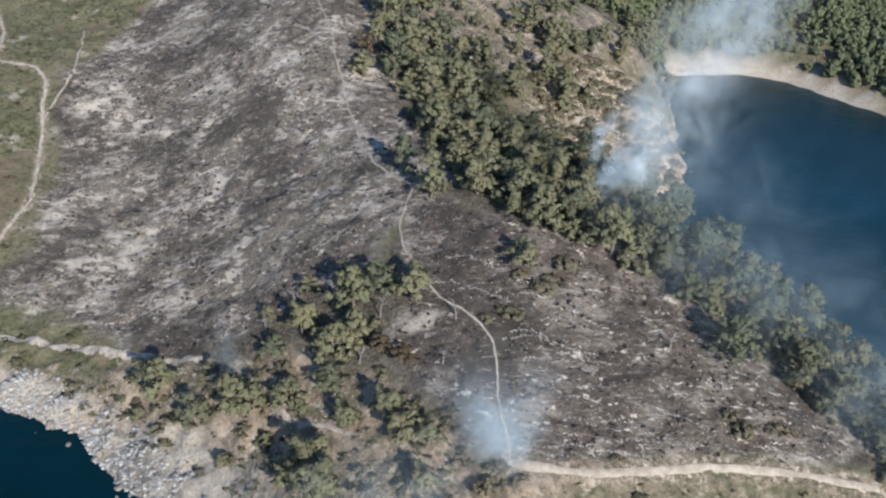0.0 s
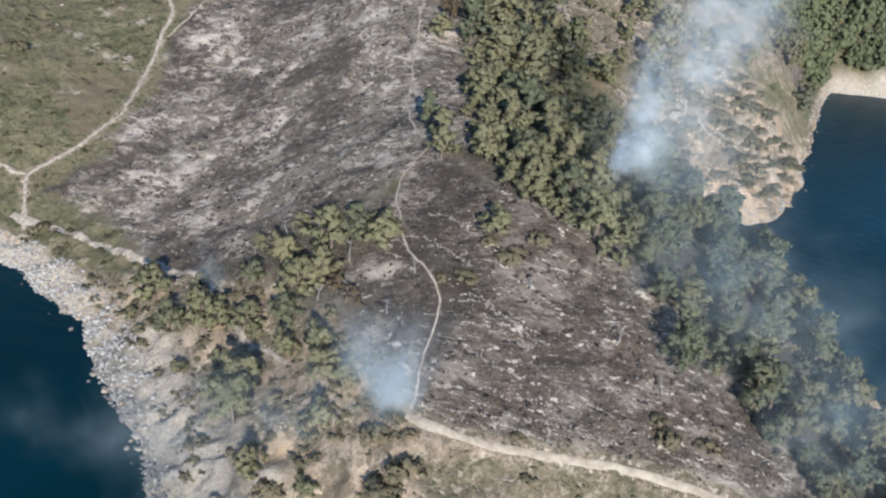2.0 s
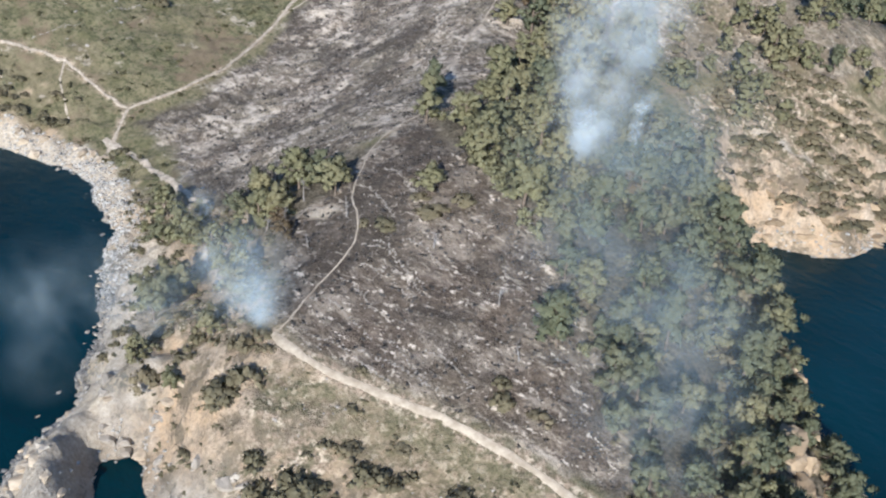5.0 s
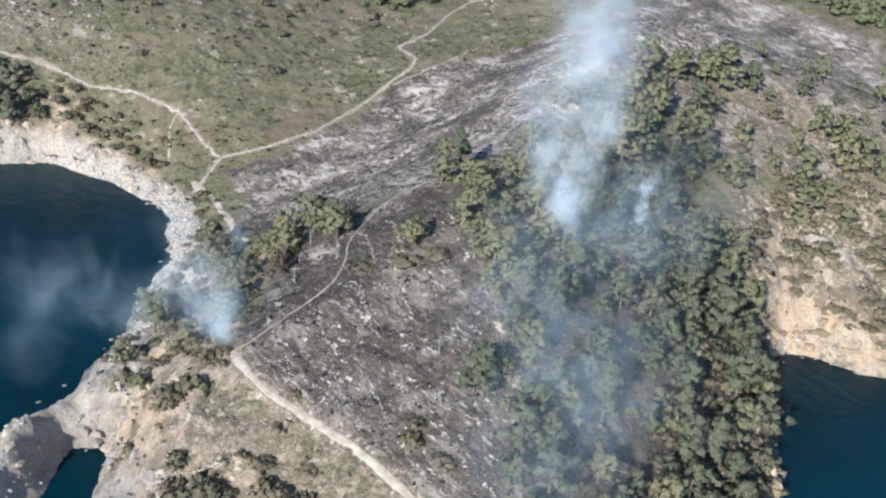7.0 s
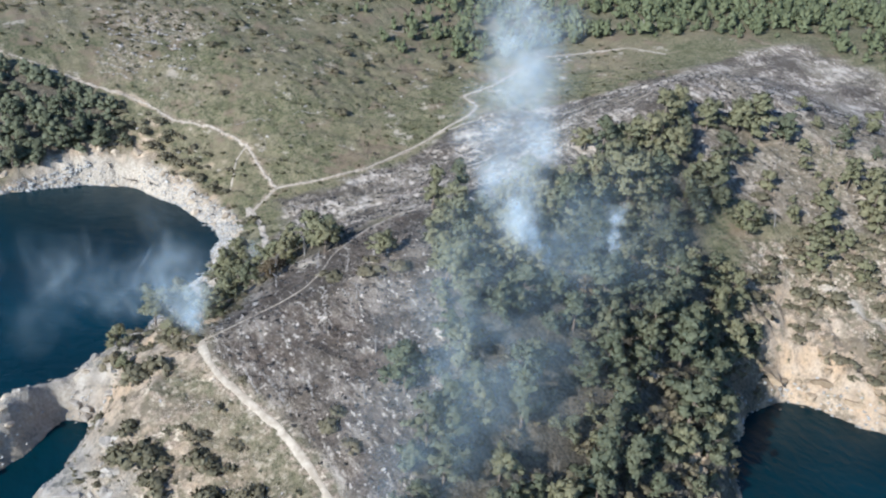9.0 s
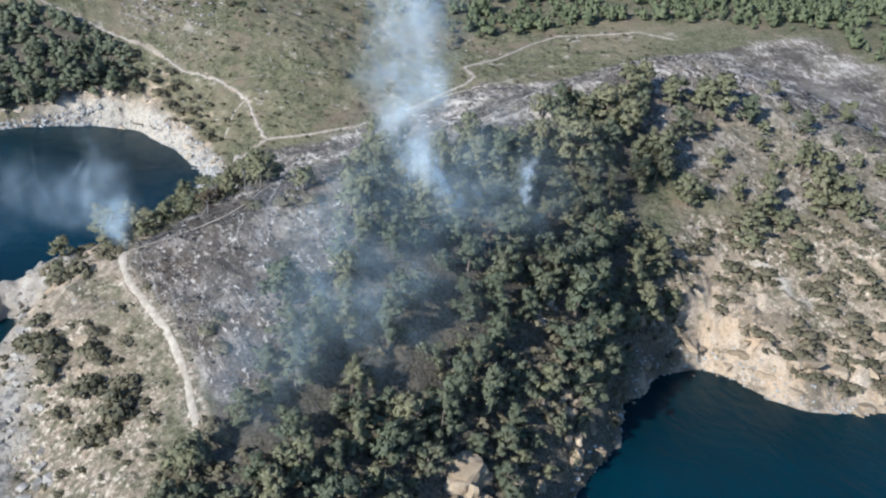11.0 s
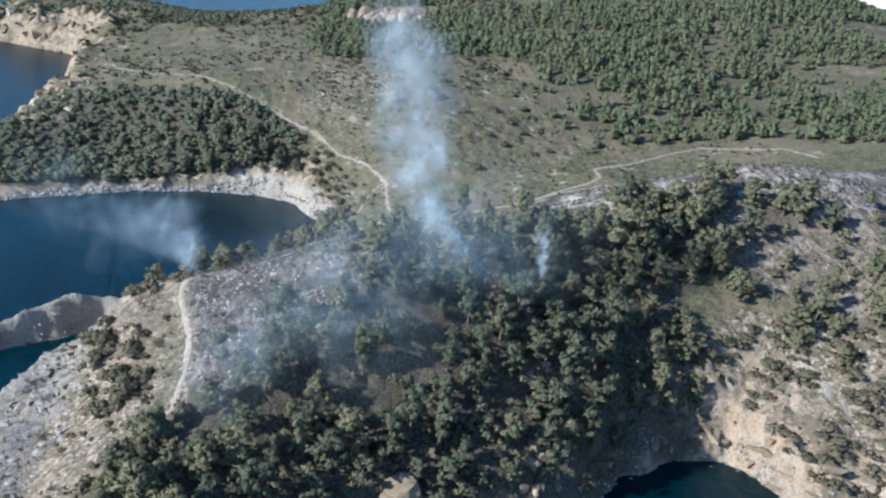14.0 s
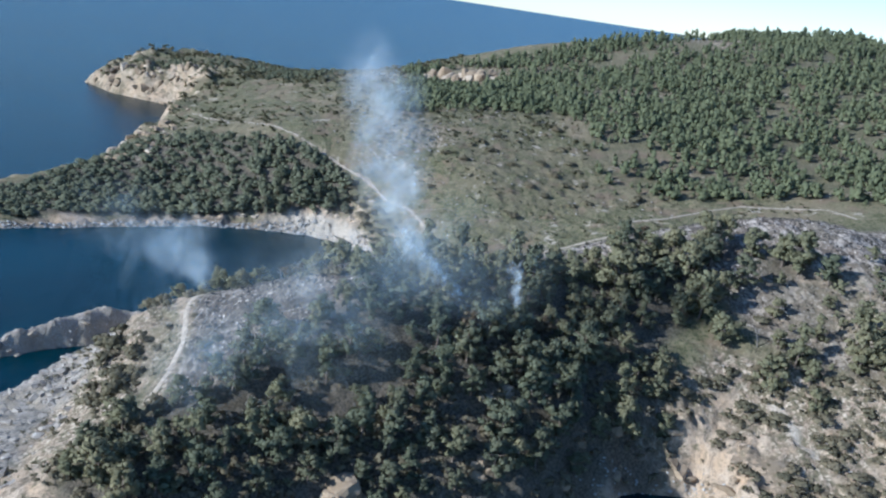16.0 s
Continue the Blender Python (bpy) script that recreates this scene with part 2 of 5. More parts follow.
def value_noise(x, y, seed):
    ix, iy = np.floor(x).astype(np.int64), np.floor(y).astype(np.int64)
    fx, fy = x - ix, y - iy
    fx, fy = fx * fx * (3 - 2 * fx), fy * fy * (3 - 2 * fy)

    def h(a, b):
        v = (a * 374761393 + b * 668265263 + seed * 1442695041) & 0xFFFFFFFF
        v = ((v ^ (v >> 13)) * 1274126177) & 0xFFFFFFFF
        return ((v ^ (v >> 16)) & 0xFFFF) / 65535.0

    lo = h(ix, iy) * (1 - fx) + h(ix + 1, iy) * fx
    hi = h(ix, iy + 1) * (1 - fx) + h(ix + 1, iy + 1) * fx
    return lo * (1 - fy) + hi * fy


def fbm(x, y, size, seed, octaves=4, gain=0.5):
    """Noise from -1 to 1 whose largest forms are about size metres across."""
    total, amp, norm = 0.0, 1.0, 0.0
    for o in range(octaves):
        total = total + amp * (value_noise(x / size * 2**o + 17.3 * o, y / size * 2**o - 9.1 * o, seed + o) * 2 - 1)
        norm += amp
        amp *= gain
    return total / norm


def ridged(x, y, size, seed, octaves=4):
    total, amp, norm = 0.0, 1.0, 0.0
    for o in range(octaves):
        total = total + amp * (1 - np.abs(value_noise(x / size * 2**o + 3.3 * o, y / size * 2**o + 5.1 * o, seed + o) * 2 - 1))
        norm += amp
        amp *= 0.5
    return total / norm


def smooth(lo, hi, v):
    t = np.clip((v - lo) / (hi - lo), 0, 1)
    return t * t * (3 - 2 * t)


def inland(x, y, outline):
    """The distance from a closed outline in the plan: positive inside, negative outside."""
    x, y = np.asarray(x, float), np.asarray(y, float)
    d, ins = np.full(x.shape, 1e9), np.zeros(x.shape, bool)
    for (ax, ay), (bx, by) in zip(outline, outline[1:] + outline[:1]):
        vx, vy = bx - ax, by - ay
        t = np.clip(((x - ax) * vx + (y - ay) * vy) / (vx * vx + vy * vy), 0, 1)
        d = np.minimum(d, np.hypot(x - ax - t * vx, y - ay - t * vy))
        ins ^= ((ay > y) != (by > y)) & (x < ax + (y - ay) * vx / (vy if vy else 1e-9))
    return np.where(ins, d, -d)


def off_line(x, y, line):
    d = np.full(np.shape(x), 1e9)
    for (ax, ay), (bx, by) in zip(line, line[1:]):
        vx, vy = bx - ax, by - ay
        t = np.clip(((x - ax) * vx + (y - ay) * vy) / (vx * vx + vy * vy), 0, 1)
        d = np.minimum(d, np.hypot(x - ax - t * vx, y - ay - t * vy))
    return d


# ---- the plan ----
KNOLLS = {
    -150: [(70, -8.5), (110, -4.5), (150, -0.7), (190, 8.2), (230, -2.6), (270, -2.5), (310, -0.4)],
    -110: [(150, -7.9), (190, 1.7), (230, 2.6), (270, 6.4), (310, -6.3)],
    -70: [(150, -1.4), (190, 2.8), (230, -2.3), (270, -2.3), (310, 4.6)],
    -30: [(110, -7.5), (150, 9.2), (190, 0.2), (230, 15.7), (270, 23.7), (310, 12.2)],
    10: [(70, 23.3), (110, 4.1), (150, 10.6), (190, 21.3), (230, 5.0), (270, 0.7), (310, 10.3)],
    50: [(70, -9.3), (110, -0.7), (150, 24.4), (190, -8.3), (230, 7.4), (270, 6.5), (310, 18.6)],
    90: [(70, -14.2), (110, 23.0), (150, -13.7), (190, 12.3), (270, -16.3), (310, 0.7)],
}
HILLS = [(-190, 60, 60, 8.4), (-200, 130, 60, 15.6), (-200, 210, 60, 8.4), (-200, 290, 60, 12.5), (-200, 370, 60, -9.4), (-110, 350, 60, 7.7), (-20, 360, 60, -3.7), (60, 340, 50, -3.2), (-290, 60, 80, 5.8), (-300, 160, 80, 17.9), (-300, 270, 80, 20.9), (-310, 370, 80, 4.2), (-430, 100, 90, 23.3), (-440, 230, 90, 4.8)]
FAR_HILLS = [(-440, 360, 100, 26.6), (-420, 30, 60, 5.6), (-500, -60, 40, 11.4), (-560, -20, 60, 33.2), (-450, 0, 45, 7.1), (-560, 250, 100, 49.0), (-560, 400, 100, 1.9), (-100, 450, 120, 39.5), (-300, 500, 130, 62.9), (100, 480, 120, 27.3), (-130, 10, 35, 5.4), (-600, 550, 150, 115.9)]
SWELLS = [(50, 203, 15, 4.1), (62, 180, 14, 1.4), (66, 160, 13, 0.5), (40, 140, 10, -1.5), (30, 130, 9, -0.9), (20, 111, 8, 1.6), (-22, 229, 16, 2.2), (2, 280, 16, -1.5), (20, 225, 14, -1.9), (-4, 205, 14, 0.8), (-110, 216, 14, -0.9), (-120, 172, 14, 1.4), (-98, 248, 14, 1.3), (-78, 244, 14, 1.8), (-108, 318, 24, 3.5), (-46, 158, 14, -1.6), (50, 248, 8, -1.3), (-198, 93, 22, 2.8), (-130, 12, 22, -5.0), (-160, 35, 18, -4.0), (-174, 62, 16, -4.0)]
OUTER_COAST = [(-525, -103), (-484, -68), (-462, -19), (-451, -4), (-402, -4), (-298, 10), (-239, 8), (-219, 12), (-188, -4), (-161, -17), (-120, -30), (-80, -22), (-78, -2)]
BAY_COAST = [(-91, 13), (-114, 48), (-132, 75), (-138, 92), (-142, 112), (-142, 125), (-134, 137), (-114, 145), (-95, 150), (-81, 148), (-70, 143), (-58, 137), (-49, 127), (-39, 119), (-30, 111), (-24, 102), (-15, 95), (-13, 87), (-7, 75), (5, 68), (17, 57), (24, 60), (13, 73), (6, 81), (0.5, 88), (2.5, 92.5), (5, 92), (12.5, 86), (22, 78.3), (43, 70), (62, 66)]
COVE_COAST = [(85, 74), (102, 92), (110, 112), (110, 135), (103, 155), (96, 170), (88, 182), (77, 197), (62, 210), (56, 221), (53, 232), (53, 239), (60, 244), (70, 246), (76, 252), (79, 262), (84, 280), (88, 310), (92, 345), (98, 372), (128, 380), (149, 373), (161, 356), (174, 339), (215, 310), (300, 300), (420, 420), (420, 900), (-900, 900), (-800, 400), (-700, 180), (-650, 40), (-600, -70)]
COAST = OUTER_COAST + BAY_COAST + COVE_COAST
BURNT_RIDGE = [(-92, 169), (-85, 188), (-90, 222), (-96, 250), (-86, 274), (-84, 298), (-88, 345), (-84, 388), (-30, 400), (60, 385), (88, 350), (82, 312), (60, 296), (46, 284), (38, 270), (27, 262), (14, 250), (-2, 252), (-8, 236), (-4, 210), (4, 194), (8, 178), (-3, 160), (-12, 152), (-20, 152), (-32, 147), (-44, 148), (-67, 163)]
BURNT_SLOPE = [(10, 113), (6, 121), (0, 129), (-4, 136), (0, 144), (-3, 160), (0, 172), (10, 164), (20, 160), (38, 153), (50, 147), (60, 138), (68, 130), (78, 118), (59, 114.6), (48, 114), (35, 111.8), (22, 110)]
EAST_WOOD = [(34, 149), (20, 157), (10, 169), (3, 184), (-1, 198), (-5, 214), (-14, 238), (-12, 256), (6, 262), (12, 246), (26, 233), (38, 233), (48, 233), (56, 224), (68, 213), (84, 200), (98, 180), (108, 160), (113, 140), (113, 118), (106, 104), (90, 104), (78, 114), (68, 123), (58, 133), (46, 145)]
NORTH_WOOD = [(-14, 262), (14, 256), (30, 250), (52, 285), (86, 300), (94, 350), (60, 385), (20, 372), (0, 320)]
GROVE_GROUND = [(-46, 146), (-12, 155), (2, 162), (4, 142), (6, 128), (-4, 119), (-20, 121), (-40, 133)]
VERGE = [(20, 108), (60, 112), (58, 105), (40, 100), (24, 101)]
HILL_WOOD = [(-150, 253), (-141, 280), (-138, 310), (-136, 335), (-100, 370), (-84, 392), (-20, 410), (40, 340), (88, 345), (100, 385), (180, 350), (260, 420), (200, 560), (-120, 640), (-520, 620), (-560, 420), (-470, 240), (-450, 150), (-300, 165), (-262, 200), (-236, 246), (-165, 248)]
CAPE_WOOD = [(-530, -78), (-488, -44), (-468, -6), (-430, 20), (-395, 60), (-392, 112), (-440, 130), (-560, 60)]
STRIP_WOOD = [(-240, 148), (-252, 187), (-258, 222), (-240, 250), (-330, 240), (-352, 204), (-380, 150), (-300, 140)]
BAY_WOOD = [(88, 345), (100, 377), (128, 384), (152, 377), (166, 359), (180, 343), (240, 330), (240, 440), (80, 440), (60, 385)]
SHORE_BAND = [(-150, 120), (-142, 140), (-116, 151), (-100, 156), (-104, 167), (-126, 162), (-150, 148), (-168, 130)]
SPIT_WOOD = [(-100, 8), (-118, 38), (-134, 66), (-146, 95), (-147, 116), (-146, 130), (-156, 140), (-174, 126), (-186, 108), (-206, 70), (-222, 34), (-185, 10), (-150, 0), (-118, -14)]
TIP_SLOPE = [(14, 111), (22, 108), (48, 111), (66, 111), (80, 108), (96, 98), (88, 82), (60, 74), (44, 78), (16, 86), (2, 94), (-2, 104)]
COVE_SLOPE = [(26, 246), (34, 236), (48, 228), (60, 240), (82, 260), (86, 284), (66, 292), (50, 288), (36, 268)]
WEST_SLOPE = [(-24, 103), (-4, 98), (12, 110), (8, 122), (-8, 130), (-22, 141), (-46, 146), (-70, 150), (-52, 134), (-36, 120)]
DIRT_TRACK = [(16, 110.8), (21, 109.5), (28, 109.5), (35, 111), (42, 112.5), (48, 113.5), (54, 114), (60, 114.2), (66, 114.1), (71, 113.9), (75, 113.5)]
PATHS = {
    "ridge": [(16.5, 111.5), (15, 121), (15, 129), (14, 134), (12, 137), (6, 142), (1, 150), (-2, 156), (-3, 163), (0, 173), (-6, 180), (-12, 192), (-16, 207), (-20, 225), (-25, 243), (-30, 262)],
    "bay": [(-88, 158), (-97, 172), (-91, 185), (-89, 200), (-93, 220), (-98, 236), (-100, 246), (-106, 252), (-116, 252), (-119, 268), (-129, 286), (-134, 303), (-120, 333), (-104, 339)],
    "shore": [(-97, 172), (-111, 171), (-121, 171), (-133, 165), (-146, 153), (-160, 143), (-168, 135), (-177, 126), (-206, 96), (-239, 66), (-303, 34)],
    "cove": [(-93, 161), (-80, 160), (-66, 156), (-55, 152), (-46, 149), (-38, 146)],
    "grove": [(-23, 132), (-19, 128), (-12, 125), (-7, 121)],
    "steps": [(-106, 160), (-117, 166), (-121, 171)],
}
PATHS["crest"] = [(-495, 356), (-503, 380), (-499, 398), (-474, 411)]
PATHS["field"] = [(-94, 222), (-96, 230), (-95, 238), (-94, 251), (-99, 275)]


def bare_height(x, y):
    total = np.zeros(np.shape(x))
    for cx, column in KNOLLS.items():
        for cy, a in column:
            total = total + a * np.exp(-((x - cx) ** 2 + (y - cy) ** 2) / 1800)
    for cx, cy, r, a in HILLS + FAR_HILLS + SWELLS:
        total = total + a * np.exp(-((x - cx) ** 2 + (y - cy) ** 2) / (2 * r * r))
    return total


def height(x, y):
    """The ground's height above the sea."""
    x, y = np.asarray(x, float), np.asarray(y, float)
    d = inland(x, y, COAST)
    near = 1 - smooth(60, 200, np.hypot(x - 10, y - 160) - 100)
    jag = (fbm(x, y, 9, 11, 4, 0.6) * 3.2 + fbm(x, y, 30, 12) * 2) * (0.4 + 0.6 * near)
    e = d + jag * smooth(14, 2, np.abs(d)) * 0.8
    tongue = np.exp(-(off_line(x, y, [(15, 60), (2, 74), (-8, 87)]) ** 2) / 90)
    rise = 1 - np.exp(-np.maximum(e, 0) / (7.0 - 9 * tongue * smooth(100, 84, y) + 9 * smooth(100, 84, y) * smooth(-28, -8, x) * smooth(112, 80, x) - 2.5 * smooth(-380, -420, x) + 14 * smooth(318, 350, y) * smooth(70, 95, x) + 8 * smooth(118, 96, y) * smooth(-88, -106, x) * smooth(-210, -175, x)))
    lanes = np.minimum(off_line(x, y, DIRT_TRACK), np.minimum(off_line(x, y, PATHS["ridge"]), off_line(x, y, PATHS["bay"])))
    calm = smooth(0.6, 4.0, lanes)
    rocky = smooth(26, 3, d)
    crag = (ridged(x, y, 7, 21) - 0.55) * (3.6 - 1.0 * smooth(100, 84, y) * smooth(-28, -8, x)) + (ridged(x, y, 2.6, 25, 3) - 0.5) * 1.1
    crag = crag + ((ridged(x, y, 11, 23) - 0.5) * 8.0 + (ridged(x, y, 4.5, 33, 3) - 0.5) * 2.6) * smooth(-6, 6, inland(x, y, COVE_SLOPE))
    crag = crag + (ridged(x, y, 34, 27) - 0.55) * 18 * smooth(-190, -260, x) + (ridged(x, y, 13, 29) - 0.55) * 12 * smooth(-190, -260, x)
    crag = crag + ((ridged(x, y, 8, 37, 3) - 0.5) * 6.0 + (ridged(x, y, 19, 38, 3) - 0.55) * 7.0) * smooth(-390, -415, x) * smooth(120, 90, y)
    rocky = np.maximum(rocky, smooth(55, 10, d) * smooth(-370, -400, x))
    lumps = fbm(x, y, 14, 31) * 0.9 + fbm(x, y, 3.4, 35, 3) * 0.75 + fbm(x, y, 1.8, 39, 2) * 0.3
    low_cape = 19 * np.exp(-((x + 505) ** 2 + (y + 52) ** 2) / 6500)
    z = (bare_height(x, y) - low_cape) * rise * (1 - 0.4 * tongue) + (lumps + crag * rocky) * calm * smooth(0, 5, e)
    return np.where(e > 0, np.maximum(z, 0.12 * e), np.maximum(e * 0.5, -9.0))


def ground_z(x, y):
    return float(height(np.array([x]), np.array([y]))[0])


# ---- building ----
def mesh(name, verts, faces, material, soft=False):
    verts, faces = np.asarray(verts, np.float32), np.asarray(faces, np.int32)
    verts, ways = verts[:, :3], verts[:, 3:]
    soft = soft or ways.size > 0
    me = bpy.data.meshes.new(name)
    k = faces.shape[1]
    me.vertices.add(len(verts)), me.loops.add(faces.size), me.polygons.add(len(faces))
    me.vertices.foreach_set("co", verts.ravel())
    me.loops.foreach_set("vertex_index", faces.ravel())
    me.polygons.foreach_set("loop_start", np.arange(len(faces), dtype=np.int32) * k)
    me.update(calc_edges=True)
    me.polygons.foreach_set("use_smooth", np.full(len(faces), soft))
    me.materials.append(material)
    me.validate()
    if ways.size > 0:
        me.normals_split_custom_set_from_vertices(ways.tolist())
    return me


def ico(level):
    bm = bmesh.new()
    bmesh.ops.create_icosphere(bm, subdivisions=level, radius=1)
    v, f = np.array([p.co for p in bm.verts]), np.array([[p.index for p in q.verts] for q in bm.faces])
    bm.free()
    return v, f


ICO = {n: ico(n) for n in (1, 2, 3)}


def join(pieces):
    verts, faces, n = [], [], 0
    for v, f in pieces:
        verts.append(v), faces.append(f + n)
        n += len(v)
    return np.concatenate(verts), np.concatenate(faces)


def turned(v, angle):
    c, s = math.cos(angle), math.sin(angle)
    return v @ np.array([[c, s, 0], [-s, c, 0], [0, 0, 1]])


def leafy(v, centre, half):
    """Turns the leaf normals of a shape partly out from its middle, as foliage takes the light."""
    out = (v[:, :3] - centre) / half
    out /= np.linalg.norm(out, axis=1, keepdims=True) + 1e-6
    n = v[:, 3:] * 0.75 + out * 0.5 + (0, 0, 0.1)
    return np.hstack([v[:, :3], n / (np.linalg.norm(n, axis=1, keepdims=True) + 1e-6)])


def tube(points, radii, sides=6):
    points = np.asarray(points, float)
    ring = np.array([(math.cos(a), math.sin(a), 0) for a in np.arange(sides) * 2 * math.pi / sides])
    verts, faces = [], []
    for i, (p, r) in enumerate(zip(points, radii)):
        way = points[min(i + 1, len(points) - 1)] - points[max(i - 1, 0)]
        way = way / (np.linalg.norm(way) + 1e-9)
        side = np.cross(way, (0.3, 0.9, 0.1))
        side /= np.linalg.norm(side)
        up = np.cross(way, side)
        verts.append(p + r * (ring[:, :1] * side + ring[:, 1:2] * up))
        if i:
            a, b = (i - 1) * sides, i * sides
            for j in range(sides):
                k = (j + 1) % sides
                faces += [(a + j, a + k, b + k), (a + j, b + k, b + j)]
    top = (len(points) - 1) * sides
    faces += [(top, top + j, top + j + 1) for j in range(1, sides - 1)]
    return np.concatenate(verts), np.array(faces)


def tufts(centre, radius, count, size, r):
    """Small needle tufts on a clump, each a bent diamond that stands off its surface."""
    n = r.normal(size=(count, 3))
    n[:, 2] = np.abs(n[:, 2]) * 1.1 - 0.35
    n /= np.linalg.norm(n, axis=1, keepdims=True)
    a = np.cross(n, r.normal(size=(count, 3)))
    a /= np.linalg.norm(a, axis=1, keepdims=True)
    b = np.cross(n, a) + n * r.uniform(-0.6, 0.9, (count, 1))
    s = size * r.uniform(0.6, 1.3, (count, 1))
    p = centre + n * radius * r.uniform(0.75, 1.3, (count, 1)) * (1, 1, 0.85)
    v = np.stack([p - a * s * 0.55, p - b * s * 0.6, p + a * s * 0.55, p + b * s * 0.9 + n * s * 0.35], 1).reshape(-1, 3)
    v = np.hstack([v, np.repeat(n + r.normal(size=(count, 3)) * 0.3, 4, 0)])
    i = np.arange(count)[:, None] * 4
    return v, np.concatenate([i + np.array([[0, 1, 2]]), i + np.array([[0, 2, 3]])])


def clump(centre, radius, r, level, count, size, squash=0.75):
    v, f = ICO[level]
    core = v * radius * 0.9 * r.uniform(0.62, 1.15, (len(v), 1)) * np.array([1, 1, squash]) + centre
    core = np.hstack([core, v])
    if not count:
        return core, f
    return join([(core, f), tufts(np.asarray(centre), radius, count, size, r)])


def crown_shape(seed, limbs, level, count, size, wide, tall, base, style="round"):
    """A pine's crown: limbs that carry clumps of needles, lopsided, with gaps between them."""
    r = np.random.default_rng(seed)
    pieces = []
    lean, bias = r.uniform(0, 6.28), r.uniform(0.15, 0.4)
    for i in range(limbs):
        h = r.uniform(0, 1) ** 0.8
        reach = {"round": math.sin(0.55 + 2.2 * h), "cone": 1.02 - 0.8 * h, "broad": 0.62 + 0.5 * math.sin(3.0 * h)}[style]
        t = 2.4 * i + r.uniform(-0.5, 0.5)
        reach *= wide * r.uniform(0.55, 1.08) * (1 + bias * math.cos(t - lean))
        z = base + tall * h * 0.88
        for q in (0.4, 0.7, 0.98) if reach > 0.5 * wide else (0.45, 0.9):
            x, y = reach * q * math.cos(t) + r.normal() * 0.08 * wide, reach * q * math.sin(t) + r.normal() * 0.08 * wide
            pieces.append(clump((x, y, z + 0.1 * reach * q + r.normal() * 0.08 * tall), wide * r.uniform(0.17, 0.28) * (1.15 - 0.25 * q), r, level, count, size, 0.72))
    for _ in range(3):
        pieces.append(clump((r.normal() * 0.15 * wide, r.normal() * 0.15 * wide, base + tall * r.uniform(0.86, 1.0)), wide * r.uniform(0.15, 0.24), r, level, count, size, 0.85))
    v, f = join(pieces)
    return leafy(v, (0, 0, base + tall * 0.25), (wide, wide, tall * 0.8)), f


def far_crown(seed, sides=4):
    """A small crown of few clumps, for woods that stand far off."""
    r = np.random.default_rng(seed)
    pieces = [clump((0, 0, 1.5), 1.7, r, 1, 6, 0.9, 0.8), clump((r.normal() * 0.3, r.normal() * 0.3, 3.4), 1.15, r, 1, 5, 0.9, 1.1)]
    for t in np.arange(sides) * 6.28 / sides + r.uniform(0, 1.5):
        pieces.append(clump((1.35 * math.cos(t), 1.35 * math.sin(t), r.uniform(1.0, 2.7)), r.uniform(0.65, 1.15), r, 1, 4, 0.8, 0.85))
    v, f = join(pieces)
    return leafy(v, (0, 0, 1.4), (2.2, 2.2, 2.8)), f


def thing(name, me, label="", category="", group="", kind="", at=None):
    ob = new(name, me)
    if at is not None:
        ob.matrix_basis = at
    return tagged(ob, label, category, group, kind)


def part(name, me, parent, label=""):
    ob = new(name, me)
    ob.parent = parent
    return tagged(ob, label)


